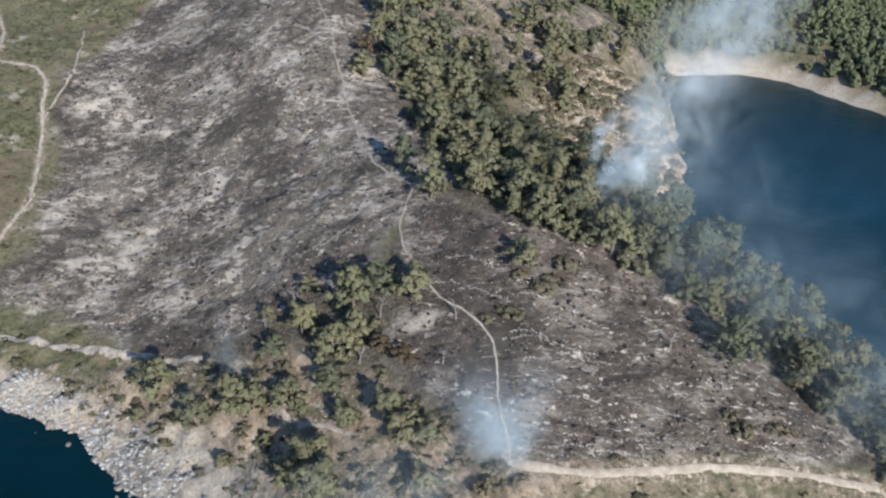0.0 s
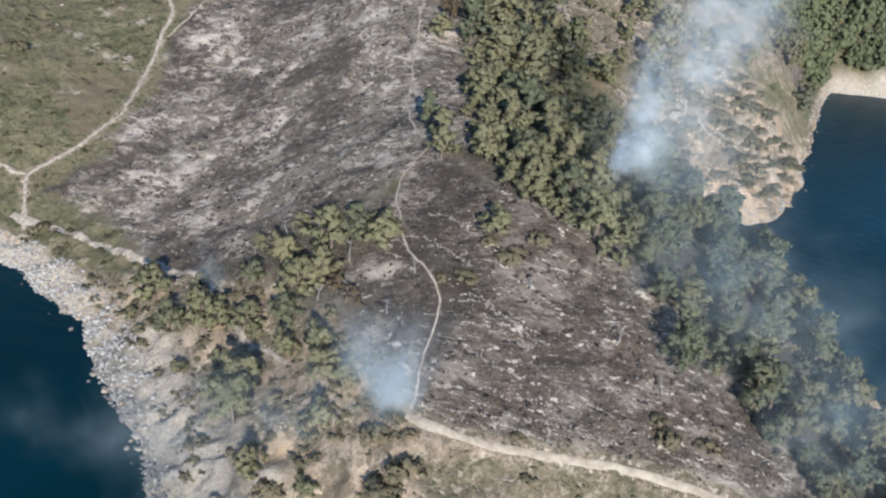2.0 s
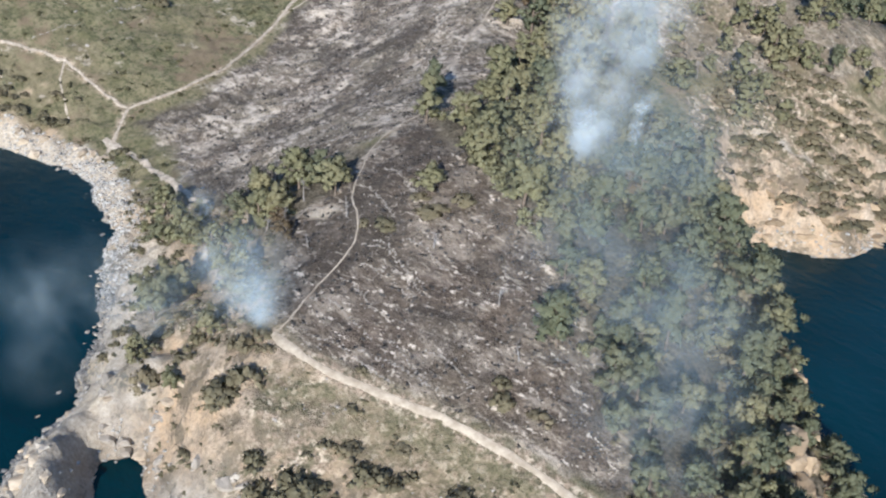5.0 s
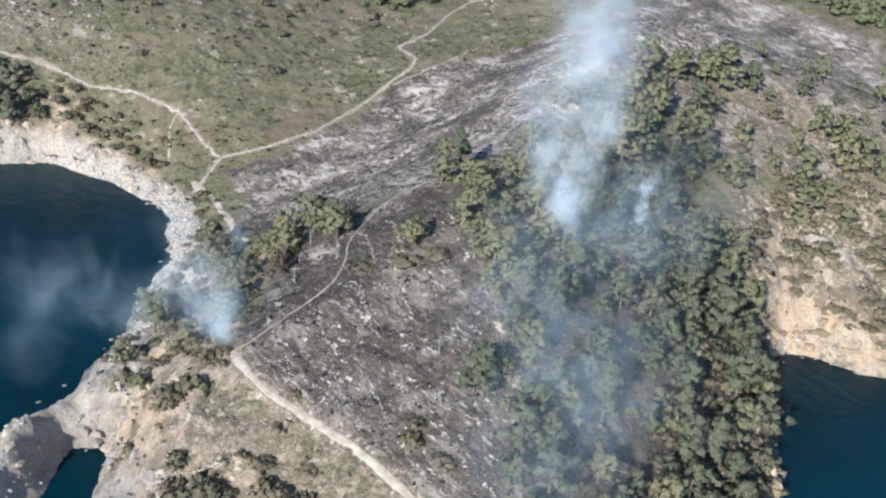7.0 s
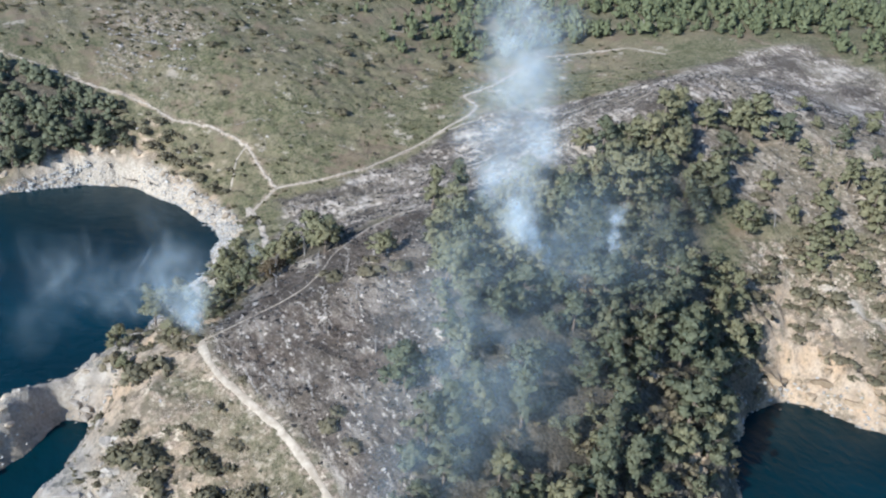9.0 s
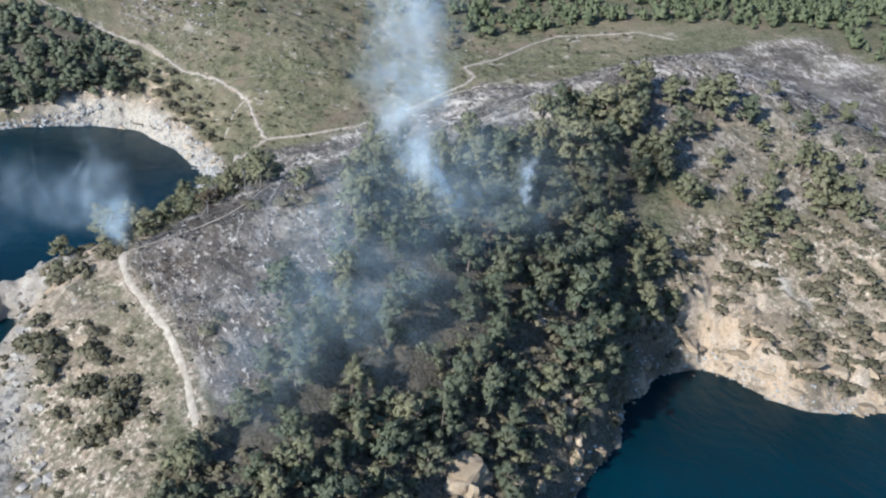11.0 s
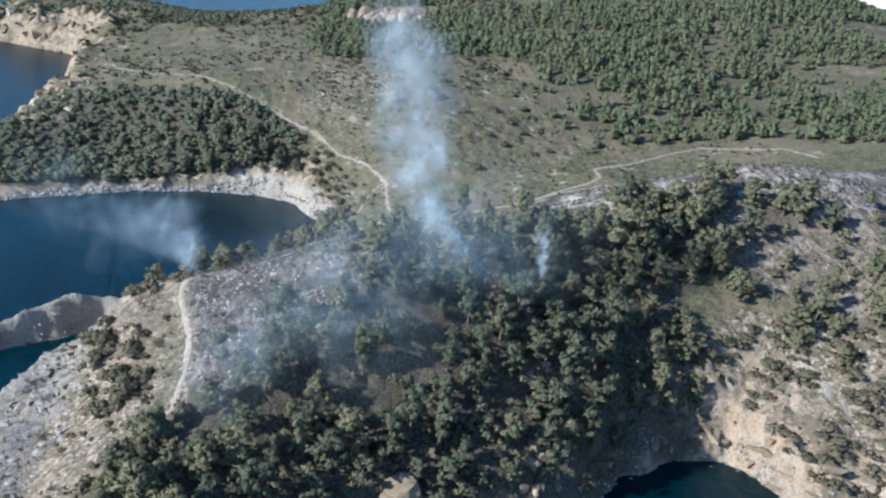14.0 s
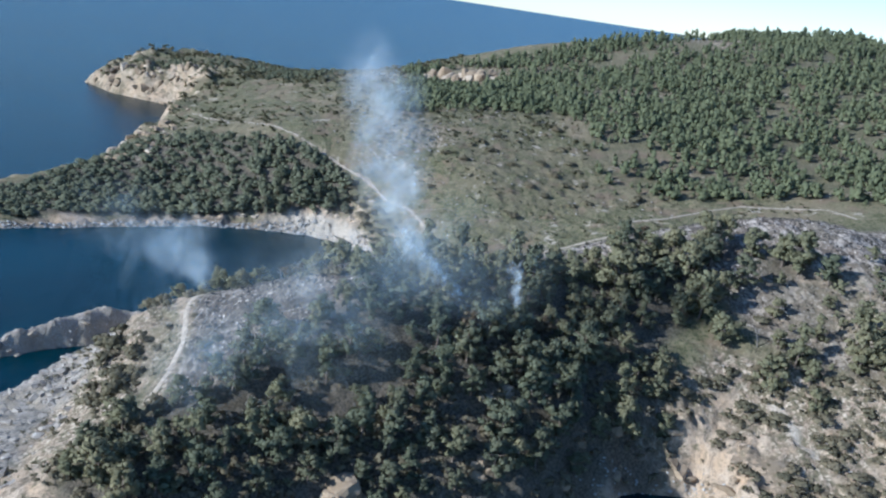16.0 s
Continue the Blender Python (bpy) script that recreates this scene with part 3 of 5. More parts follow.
# ---- ground and sea ----
def build_ground():
    xs = np.concatenate([np.arange(-900, -560, 12), np.arange(-560, -396, 2.2), np.arange(-396, -176, 4), np.arange(-176, 122, 0.82), np.arange(122, 421, 8)])
    ys = np.concatenate([np.arange(-130, 44, 2.4), np.arange(44, 320, 0.82), np.arange(320, 560, 5), np.arange(560, 901, 20)])
    gx, gy = np.meshgrid(xs, ys)
    x, y = gx.ravel(), gy.ravel()
    z = height(x, y)
    nx, ny = len(xs), len(ys)
    i = (np.arange(ny - 1)[:, None] * nx + np.arange(nx - 1)[None, :]).ravel()
    faces = np.stack([i, i + 1, i + 1 + nx, i + nx], 1)
    faces = faces[z[faces].max(1) > -5.0]
    used = np.unique(faces)
    remap = np.zeros(len(x), np.int64)
    remap[used] = np.arange(len(used))
    gz = z.reshape(ny, nx)
    slope = np.hypot(np.gradient(gz, ys, axis=0), np.gradient(gz, xs, axis=1)).ravel()
    x, y, z, slope, faces = x[used], y[used], z[used], slope[used], remap[faces]
    me = mesh("ground", np.stack([x, y, z], 1), faces, GROUND, True)
    d = inland(x, y, COAST)
    wob = fbm(x, y, 16, 41, 5, 0.6)
    fine = fbm(x, y, 4, 47, 3)
    burnt = np.maximum(smooth(-2, 2.5, inland(x, y, BURNT_RIDGE) + wob * 7), smooth(-1.5, 2, inland(x, y, BURNT_SLOPE) + wob * 3))
    litter_shade = np.maximum(smooth(-3, 3, inland(x, y, GROVE_GROUND) + wob * 4), np.maximum(smooth(-3, 3, inland(x, y, EAST_WOOD) + wob * 5), smooth(-6, 6, inland(x, y, HILL_WOOD) + wob * 10) * 0.25))
    litter_shade = np.maximum(litter_shade, smooth(-4, 4, inland(x, y, SPIT_WOOD) + wob * 6))
    earth = np.maximum(np.maximum(smooth(-3, 3, inland(x, y, TIP_SLOPE) + wob * 4), smooth(-4, 4, inland(x, y, COVE_SLOPE) + wob * 7)), smooth(-3, 3, inland(x, y, WEST_SLOPE) + wob * 5) * 0.85)
    earth = np.maximum(earth, np.exp(-(((x + 195) / 34) ** 2 + ((y - 160) / 26) ** 2)) * smooth(-0.15, 0.25, wob))
    earth = np.maximum(earth, np.exp(-(((x + 470) / 34) ** 2 + ((y - 388) / 16) ** 2)))
    verge = np.minimum(off_line(x, y, DIRT_TRACK) - 1.1, np.minimum(off_line(x, y, PATHS["bay"]), off_line(x, y, PATHS["shore"])))
    earth *= 1 - 0.5 * smooth(-2, 2, inland(x, y, VERGE) + wob * 3)
    beaten = smooth(1.5, 0.2, verge - fine * 0.9)
    earth, burnt = np.maximum(earth, beaten), burnt * (1 - 0.8 * beaten)
    north = smooth(0, 14, inland(x, y, NORTH_WOOD))
    burnt *= 1 - north * (0.4 + 0.45 * smooth(-0.1, 0.25, wob))
    earth = np.maximum(earth, 0.6 * north)
    wooded = smooth(-4, 4, inland(x, y, EAST_WOOD) + wob * 3)
    reach = 9 + 5 * smooth(-60, 40, x) - 10 * wooded - 11 * smooth(280, 305, y) + (wob * 9 + 3 * fine) * (1 - 0.8 * smooth(280, 305, y)) * (1 - 0.5 * wooded)
    reach = np.maximum(reach, 1.5)
    stone = np.maximum(smooth(reach, reach * 0.45, d), smooth(0.85, 1.3, slope) * smooth(60, 25, d) * smooth(305, 285, y) * (1 - 0.7 * wooded))
    stone = np.maximum(stone, smooth(0.62, 0.8, fbm(x, y, 22, 61, 5, 0.65) * 0.5 + 0.5) * smooth(-150, -200, x) * 0.35)
    stone = np.maximum(stone, np.exp(-(((x + 415) / 40) ** 2 + ((y - 200) / 30) ** 2)) * smooth(-0.2, 0.3, wob))
    stone = np.where((x < -380) & (y < 120), np.maximum(stone, smooth(34, 6, d + wob * 16) * smooth(-0.1, 0.3, fbm(x, y, 24, 67, 4, 0.6))), stone)
    stone = np.where(x < -380, stone * (0.62 + 0.3 * smooth(-0.3, 0.3, fine)), stone)
    bay = smooth(7.5, 3.5, d + wob * 3) * smooth(-50, -70, x) * smooth(-175, -150, x) * smooth(95, 120, y)
    stone = np.maximum(stone, smooth(0.22, 0.5, fbm(x, y, 9, 63, 4, 0.6)) * earth * 0.8)
    bare = np.maximum(inland(x, y, WEST_SLOPE), np.minimum(inland(x, y, TIP_SLOPE), 34 - x))
    stone = np.maximum(stone, smooth(-0.06, 0.22, fbm(x, y, 8, 69, 5, 0.65)) * smooth(-2, 2, bare + wob * 3) * 0.9)
    bay = np.maximum(bay, smooth(5, 2.8, d + wob * 2) * smooth(90, 100, x) * smooth(330, 350, y))
    scar = off_line(x, y, [(43, 257), (49, 259), (55, 261), (61, 266)]) - fine * 1.2
    slab = np.minimum(off_line(x, y, [(44, 206), (48, 202)]), off_line(x, y, [(56, 190), (60, 186)]))
    bay = np.maximum(bay, np.maximum(smooth(1.0, 0.3, scar), smooth(1.8, 0.9, slab)))
    bay = np.maximum(bay, smooth(1.8, 0.6, off_line(x, y, [(0, 138), (4, 139)]) - fine * 0.6) * 0.8)
    bay = np.maximum(bay, smooth(4.5, 2.5, off_line(x, y, [(-40, 131), (-35, 125), (-30, 119), (-24, 111), (-17, 106), (-12, 101)]) - fine * 1.5) * 0.85)
    bay = np.maximum(bay, 0.65 * smooth(9, 4, off_line(x, y, [(17, 58), (2, 74), (-8, 87)]) - fine * 2))
    ledge = off_line(x, y, [(78, 145), (70, 151), (68, 157), (66, 164), (63, 171), (58, 187)]) - 2.0 * fine
    stone = np.maximum(stone, smooth(4.2, 1.4, ledge) * 0.9)
    # Dark litter hides the bank's stone, partly painting the shade of the trees above.
    bank = smooth(-9, -1, inland(x, y, EAST_WOOD) + wob * 2) * smooth(238, 228, y) * smooth(132, 142, y) * smooth(-1.5, 0.3, d + fine * 0.5)
    stone, litter_shade = stone * (1 - 0.9 * bank), np.maximum(litter_shade, bank)
    slab = smooth(92, 85, y + wob * 7) * smooth(-44, -34, x) * smooth(92, 78, x - wob * 6)
    slab = np.maximum(slab, smooth(15, 8, d + wob * 7) * smooth(-75, -60, x) * smooth(8, -4, x) * smooth(145, 130, y))
    # Soot on slope and north wood; the last blob also paints the grove's shadows.
    for name, m in (("slab", slab), ("burnt", burnt), ("soot_shade", np.maximum(smooth(-1, 5, inland(x, y, BURNT_SLOPE) + wob * 5), np.maximum(smooth(-4, 12, inland(x, y, NORTH_WOOD) + wob * 12) * 0.45, np.exp(-(((x + 20) / 18) ** 2 + ((y - 152) / 13) ** 2))))), ("litter_shade", litter_shade), ("earth", earth), ("stone", stone), ("sand", bay)):
        me.attributes.new(name, "FLOAT", "POINT").data.foreach_set("value", np.asarray(m, np.float32))
    thing("ground", me, "scrub-covered and burnt rocky headland sloping to the sea", "ground", kind="structure")


def build_sea():
    """One sheet of water, lifted at its far rim to where the horizon lies."""
    rings, sides = [0, 60, 160, 300, 500, 800, 1200, 2000, 3000, 4000, 4850], 72
    verts, faces = [(0, 160, 0)], []
    for i, r in enumerate(rings[1:]):
        z = 103 * max(0, (r - 1200) / 3650) ** 1.4
        verts += [(r * math.cos(a), 160 + r * math.sin(a), z) for a in np.arange(sides) * 2 * math.pi / sides]
        for j in range(sides):
            k = (j + 1) % sides
            if i:
                a, b = 1 + (i - 1) * sides, 1 + i * sides
                faces += [(a + j, b + j, b + k), (a + j, b + k, a + k)]
            else:
                faces.append((0, 1 + j, 1 + k))
    thing("water", mesh("water", verts, faces, SEA, True), "dark blue calm sea round the headland", "sea", kind="structure")


def build_lane(name, line, width, material, label, lift=0.09):
    """A beaten way laid along a line on the ground, with ragged edges."""
    pts = [np.array(line[0], float)]
    for a, b in zip(line, line[1:]):
        a, b = np.array(a, float), np.array(b, float)
        n = max(2, int(np.linalg.norm(b - a) / 0.8))
        pts += [a + (b - a) * (k + 1) / n for k in range(n)]
    p = np.array(pts)
    for _ in range(6):
        p[1:-1] = (p[:-2] + 2 * p[1:-1] + p[2:]) / 4
    s = np.arange(len(p)) * 0.8
    p = p + np.stack([fbm(s, s * 0, 9, 71), fbm(s, s * 0 + 5, 9, 73)], 1) * (0.45 if width > 0.9 else 0.85) + np.stack([fbm(s, s * 0, 2.6, 79), fbm(s, s * 0 + 5, 2.6, 83)], 1) * 0.3
    way = np.gradient(p, axis=0)
    way /= np.linalg.norm(way, axis=1, keepdims=True)
    side = np.stack([-way[:, 1], way[:, 0]], 1)
    cols = np.array([-1, -0.5, 0, 0.5, 1])
    half = width / 2 * (1 + 0.6 * fbm(s, s * 0 + 9, 4, 77))
    x = p[:, :1] + side[:, :1] * cols * half[:, None]
    y = p[:, 1:] + side[:, 1:] * cols * half[:, None]
    z = height(x, y) + lift - 0.14 * (np.abs(cols) > 0.9)
    n = len(p)
    i = (np.arange(n - 1)[:, None] * 5 + np.arange(4)[None, :]).ravel()
    f = np.stack([i, i + 1, i + 6, i + 5], 1)
    thing(name, mesh(name, np.stack([x, y, z], -1).reshape(-1, 3), f, material, True), label, "path", kind="structure")


build_ground()
build_sea()
build_lane("road", DIRT_TRACK, 1.5, TRACK, "pale bare earth track along the burnt slope")
for key, line in PATHS.items():
    build_lane("path", line, {"ridge": 0.42, "bay": 0.95, "shore": 0.8, "cove": 2.0, "grove": 1.0, "crest": 3.0}.get(key, 0.6), PATH, "narrow trodden footpath of pale earth and stone", 0.1)


# ---- pines ----
def pine_kinds():
    made = []
    for k in range(12):
        r = np.random.default_rng(100 + k)
        style = ("round", "broad", "cone", "round", "broad", "round")[k % 6]
        tall = {"round": 4.9, "broad": 4.4, "cone": 6.0}[style] + 1.3 * r.uniform()
        lean = r.uniform(-0.5, 0.5, 2)
        spine = [(lean[0] * q * q, lean[1] * q * q, tall * 0.84 * q - 0.5 * (q == 0)) for q in np.linspace(0, 1, 5)]
        stem, pieces = tube(spine, [0.2, 0.17, 0.14, 0.1, 0.05]), []
        for j in range(5):
            q = r.uniform(0.3, 0.9)
            t, reach = r.uniform(0, 6.28), r.uniform(0.8, 1.8)
            a = np.array((lean[0] * q * q, lean[1] * q * q, tall * 0.84 * q))
            b = a + np.array((math.cos(t) * reach, math.sin(t) * reach, r.uniform(0.2, 0.9)))
            pieces.append(tube([a, (a + b) / 2 + (0, 0, -0.1), b], [0.08, 0.06, 0.025], 4))
        v, f = crown_shape(200 + k, 16, 1, 20, 0.3, 2.35, tall * 0.86, tall * 0.12, style)
        v[:, :2] += np.array(lean) * 0.35
        made.append((mesh("trunk", *stem, BARK, True), [mesh("branch", *p, BARK, True) for p in pieces], mesh("crown", v, f, PINE if k < 6 else OLIVE_PINE)))
    v, f = crown_shape(260, 12, 1, 20, 0.27, 2.2, 3.4, 1.1, "round")
    made.append((made[0][0], made[0][1], mesh("crown", v, f, SCORCHED)))
    return made


SCORCHED_KIND = 12
PINES = []
for k, (trunk, branches, crown) in enumerate(pine_kinds()):
    e = tagged(new("pine_tree"), "scorched orange-brown pine standing on burnt ground" if k == SCORCHED_KIND else "olive-green bushy pine tree on the headland slope", "tree", "pines of the headland")
    stem = part("trunk", trunk, e, "grey-brown bark")
    for b in branches:
        part("branch", b, stem)
    part("crown", crown, e)
    PINES.append(e)
first_use = set()


def green_kind(x, y):
    """Darker pines by the cove, olive sunlit-toned ones towards the burnt ridge."""
    dry = 0.8 if (x < 38 or y > 212) else 0.12
    return int(rng.integers(6)) + (6 if rng.uniform() < dry else 0)


def plant(k, x, y, size, tall=1.0):
    m = pose(x, y, ground_z(x, y) - 0.15, rng.uniform(-4, 4), rng.uniform(-4, 4), rng.uniform(0, 360)) @ Matrix.Diagonal((size, size, size * tall * rng.uniform(0.85, 1.12), 1))
    if k not in first_use:
        first_use.add(k)
        PINES[k].matrix_basis = m
        return
    ob = copy_thing(PINES[k], m)
    ob.matrix_basis = m


GROVE = [(-6, 147, 3.1), (-10, 145, 3.4), (1, 143, 3.2), (-19, 143, 2.6), (-13, 137, 3.0), (-9, 138, 2.8), (-13, 131, 2.7), (-24, 141, 2.3), (-20, 131, 2.5), (-3, 179, 3.0), (3, 168, 3.2), (20, 147, 2.6)]
WEST_PINES = [(-29, 132, 3.3), (-37, 133, 2.7), (-45, 141, 3.4), (-26, 132, 2.3), (-10, 124, 2.2), (-3, 122, 2.6), (0, 118, 2.6), (-14, 116, 3.4), (4, 117, 2.2), (-12, 110, 3.4), (3, 109, 2.2), (-5, 100, 2.0), (5, 99, 1.8), (-17, 117, 2.8)]
RIDGE_PINES = [(-11, 249, 4.6), (-2, 275, 5.0), (-4, 271, 4.0), (4, 282, 3.4), (-8, 263, 4.2), (2, 242, 4.4), (9, 221, 4.8), (15, 244, 4.8), (17, 238, 3.6), (5, 257, 4.4), (25, 248, 3.8), (-7, 225, 3.8), (-14, 225, 2.9), (-4, 239, 4.0), (2, 222, 3.8), (-13, 256, 3.4), (-3, 250, 3.8), (10, 250, 3.6), (-6, 232, 3.4)]
COVE_PINES = [(26, 283, 3.0), (32, 286, 3.6), (38, 278, 4.0), (41, 284, 3.8), (35, 264, 3.9), (40, 258, 4.2), (41, 266, 2.5), (41, 277, 2.6), (27, 262, 2.1), (15, 278, 1.7), (22, 298, 1.7), (48, 265, 2.6), (46, 284, 3.0), (52, 290, 2.8)]
SHORE_PINES = [(-155, 106, 3.4), (-156, 115, 3.2), (-147, 110, 3.4), (-149, 119, 3.6), (-164, 106, 3.0), (-151, 125, 3.4), (-147, 130, 3.0), (-161, 120, 3.2), (-148, 102, 3.2), (-162, 112, 2.8), (-144, 137, 2.2), (-149, 136, 2.4)]
WOOD_PINES = [(55, 133, 3.8), (66, 131, 3.4), (69, 134, 2.8), (61, 142, 2.6), (67, 149, 3.6), (59, 157, 2.8), (45, 163, 3.7), (49, 145, 2.8), (59, 174, 3.2), (64, 174, 2.5), (62, 167, 2.6), (44, 185, 4.4), (38, 193, 3.6), (40, 209, 4.6), (58, 195, 4.4), (51, 206, 3.6), (61, 181, 2.6), (69, 170, 3.2), (69, 188, 4.6), (56, 188, 2.7), (50, 220, 3.9), (61, 202, 3.2), (73, 192, 3.2), (79, 164, 3.6), (78, 158, 3.8), (83, 147, 3.2), (85, 172, 1.6), (46, 219, 3.6), (48, 200, 3.8)]
spots = []
for x, y, r in GROVE + WEST_PINES + RIDGE_PINES + COVE_PINES + WOOD_PINES:
    spots.append((x, y, r))
    if y < 150 and x < 30:
        plant(int(rng.choice((7, 10, 7, 10, 4))), x, y, r / 2.2, 0.95)
    else:
        plant(green_kind(x, y), x, y, r / 2.2)
for x, y, r in ((0, 131, 2.2), (43, 181, 3.0), (36, 199, 2.8), (-4, 134, 2.0), (3, 283, 2.4), (-14, 232, 2.6)):
    spots.append((x, y, r))
    plant(SCORCHED_KIND, x, y, r / 2.3)


def fill(outline, tries, gap, sizes, limit, clear=(), patch=None):
    """Stand trees in an outline, no two crowns closer than a share of their width."""
    xs, ys = [p[0] for p in outline], [p[1] for p in outline]
    c = np.stack([rng.uniform(min(xs), max(xs), tries), rng.uniform(min(ys), max(ys), tries)], 1)
    keep = (inland(c[:, 0], c[:, 1], outline) > 0.5) & (inland(c[:, 0], c[:, 1], COAST) > 1.8)
    if patch is not None:
        keep &= fbm(c[:, 0], c[:, 1], 14, 97, 3) > patch
    out = []
    for x, y in c[keep]:
        r = rng.uniform(*sizes)
        if any(math.hypot(x - a, y - b) < q for a, b, q in clear):
            continue
        if all((x - a) ** 2 + (y - b) ** 2 > (gap * (r + q)) ** 2 for a, b, q in spots):
            spots.append((x, y, r))
            out.append((x, y, r))
            if len(out) >= limit:
                break
    return out


CLEARINGS = [(52, 155, 4.2), (55, 151, 3.0), (63, 160, 4.6), (64, 145, 2.7), (53, 166, 2.4), (53, 183, 3.0), (66, 178, 3.0), (72, 175, 3.2), (54, 171, 2.0), (75, 147, 3.4), (71, 154, 3.0), (48, 203, 2.5), (62, 185, 2.2), (92, 155, 6.5), (96, 149, 4.0), (26, 228, 5.0), (33, 236, 4.0), (39, 190, 3.0)]
THICK = [(34, 149), (20, 157), (10, 169), (3, 184), (-1, 198), (-5, 214), (-14, 238), (6, 250), (12, 240), (22, 222), (34, 205), (46, 190), (44, 172), (40, 160), (46, 145)]
for x, y, r in fill(EAST_WOOD, 9000, 0.78, (2.0, 4.2), 125, CLEARINGS) + fill(NORTH_WOOD, 700, 0.9, (2.4, 4.2), 34) + fill(GROVE_GROUND, 900, 0.7, (1.2, 2.0), 5) + fill(WEST_SLOPE, 900, 0.8, (1.0, 1.8), 4):
    plant(green_kind(x, y), x, y, r / 2.45)
YOUNG = fill(THICK, 6000, 0.5, (1.3, 2.6), 110, CLEARINGS) + fill(EAST_WOOD, 5000, 0.6, (0.9, 1.9), 50, CLEARINGS) + fill(NORTH_WOOD, 1500, 0.9, (0.9, 2.4), 50)


def lattice(outline, step, sizes, share=1.0, bounds=(-560, 200, -30, 520)):
    """Places on an uneven lattice inside an outline."""
    gx, gy = np.meshgrid(np.arange(bounds[0], bounds[1], step), np.arange(bounds[2], bounds[3], step * 0.87))
    gx = gx + (np.arange(gx.shape[0])[:, None] % 2) * step / 2
    x, y = (g.ravel() + rng.uniform(-0.42, 0.42, g.size) * step for g in (gx, gy))
    thin = fbm(x, y, 38, 95, 5, 0.65) * 1.6 + rng.uniform(0, 0.8, len(x))
    ok = (inland(x, y, outline) > 0) & (inland(x, y, COAST) > 3) & (thin < share)
    return [(a, b, rng.uniform(*sizes)) for a, b in zip(x[ok], y[ok])]


def scatter(shapes, places, lift=0.0):
    """Copies of some shapes joined into one pair of arrays: x, y, size and height share of each."""
    xy = np.array([p[:2] for p in places])
    zs = height(xy[:, 0], xy[:, 1])
    pieces = []
    for (x, y, s, q), z in zip(places, zs):
        v, f = shapes[int(rng.integers(len(shapes)))]
        a = rng.uniform(0, 6.28)
        at = turned(v[:, :3] * (s, s, s * q), a) + (x, y, z + lift * s)
        pieces.append((np.hstack([at, turned(v[:, 3:], a)]) if v.shape[1] > 3 else at, f))
    return join(pieces)


young_shapes = [crown_shape(280 + k, 9, 1, 9, 0.4, 2.4, 4.2, 0.4, ("round", "broad")[k % 2]) for k in range(6)]
thing("young_pines", mesh("young_pines", *scatter(young_shapes, [(x, y, r / 2.45, rng.uniform(0.85, 1.15)) for x, y, r in YOUNG]), OLIVE_PINE), "young olive-green pines filling the wood", "wood", kind="stuff")
far_shapes, sparse_shapes = [far_crown(300 + k) for k in range(8)], [far_crown(310 + k, 2) for k in range(8)]
for shape, _ in far_shapes + sparse_shapes:
    shape[:, 3:] = shape[:, 3:] * 0.85 + (0, 0, 0.2)
    shape[:, 3:] /= np.linalg.norm(shape[:, 3:], axis=1, keepdims=True)
wood = [(x, y, r / 2.45, rng.uniform(1.0, 1.5)) for x, y, r in lattice(HILL_WOOD, 4.9, (1.1, 3.5), 0.74) if math.hypot((x + 400) / 48, (y - 190) / 26) > 1 and math.hypot((x + 465) / 62, (y - 364) / 56) > rng.uniform(0.2, 1.15) and (x < -320 or y < 455)]
wood += [(x, y, r / 2.45, rng.uniform(0.85, 1.2)) for x, y, r in lattice(STRIP_WOOD, 5.0, (1.3, 3.2), 0.75) + lattice(BAY_WOOD, 4.6, (2.0, 3.6), 1.3, (50, 245, 340, 440))]
wood = join([scatter(far_shapes, [w for w in wood if w[0] > -170]), scatter(sparse_shapes, [w for w in wood if w[0] <= -170])])
thing("hillside_wood", mesh("hillside_wood", *wood, HILLSIDE_PINE), "dense green pine wood covering the far hill", "wood", kind="stuff")
wood = [(x, y, r / 2.45, rng.uniform(0.6, 0.9) * (0.55 if y < 40 else 0.8 if y < 90 else 1.2)) for x, y, r in lattice(SPIT_WOOD, 3.7, (1.4, 3.4), 1.25)] + [(x, y, r / 2.45, rng.uniform(0.5, 0.8)) for x, y, r in lattice(CAPE_WOOD, 5.5, (1.0, 2.8), 0.55, (-560, -380, -100, 140))]
thing("shore_wood", mesh("shore_wood", *scatter(far_shapes, wood), PINE), "dark green pine wood above the stony bay shore", "wood", kind="stuff")


for x, y, r in SHORE_PINES:
    plant(int(rng.integers(6)), x, y, r / 2.3)


# ---- fire-killed trees ----
def snag_shape(seed):
    """A bare trunk with the stubs of its limbs."""
    r = np.random.default_rng(seed)
    tall = r.uniform(3.2, 5.2)
    lean = r.uniform(-0.9, 0.9, 2)
    at = lambda q: np.array((lean[0] * q * q, lean[1] * q * q, tall * q - 0.3))
    limbs = []
    for _ in range(11):
        q, t, reach = r.uniform(0.35, 0.97), r.uniform(0, 6.28), r.uniform(0.5, 1.7)
        a = at(q)
        b = a + np.array((math.cos(t) * reach, math.sin(t) * reach, r.uniform(0.1, 0.9)))
        limbs.append(tube([a, (a + b) / 2 + r.normal(size=3) * 0.12, b], [0.06, 0.045, 0.02], 4))
    return tube([at(q) for q in np.linspace(0, 1, 6)], [0.17, 0.15, 0.12, 0.1, 0.07, 0.03]), limbs


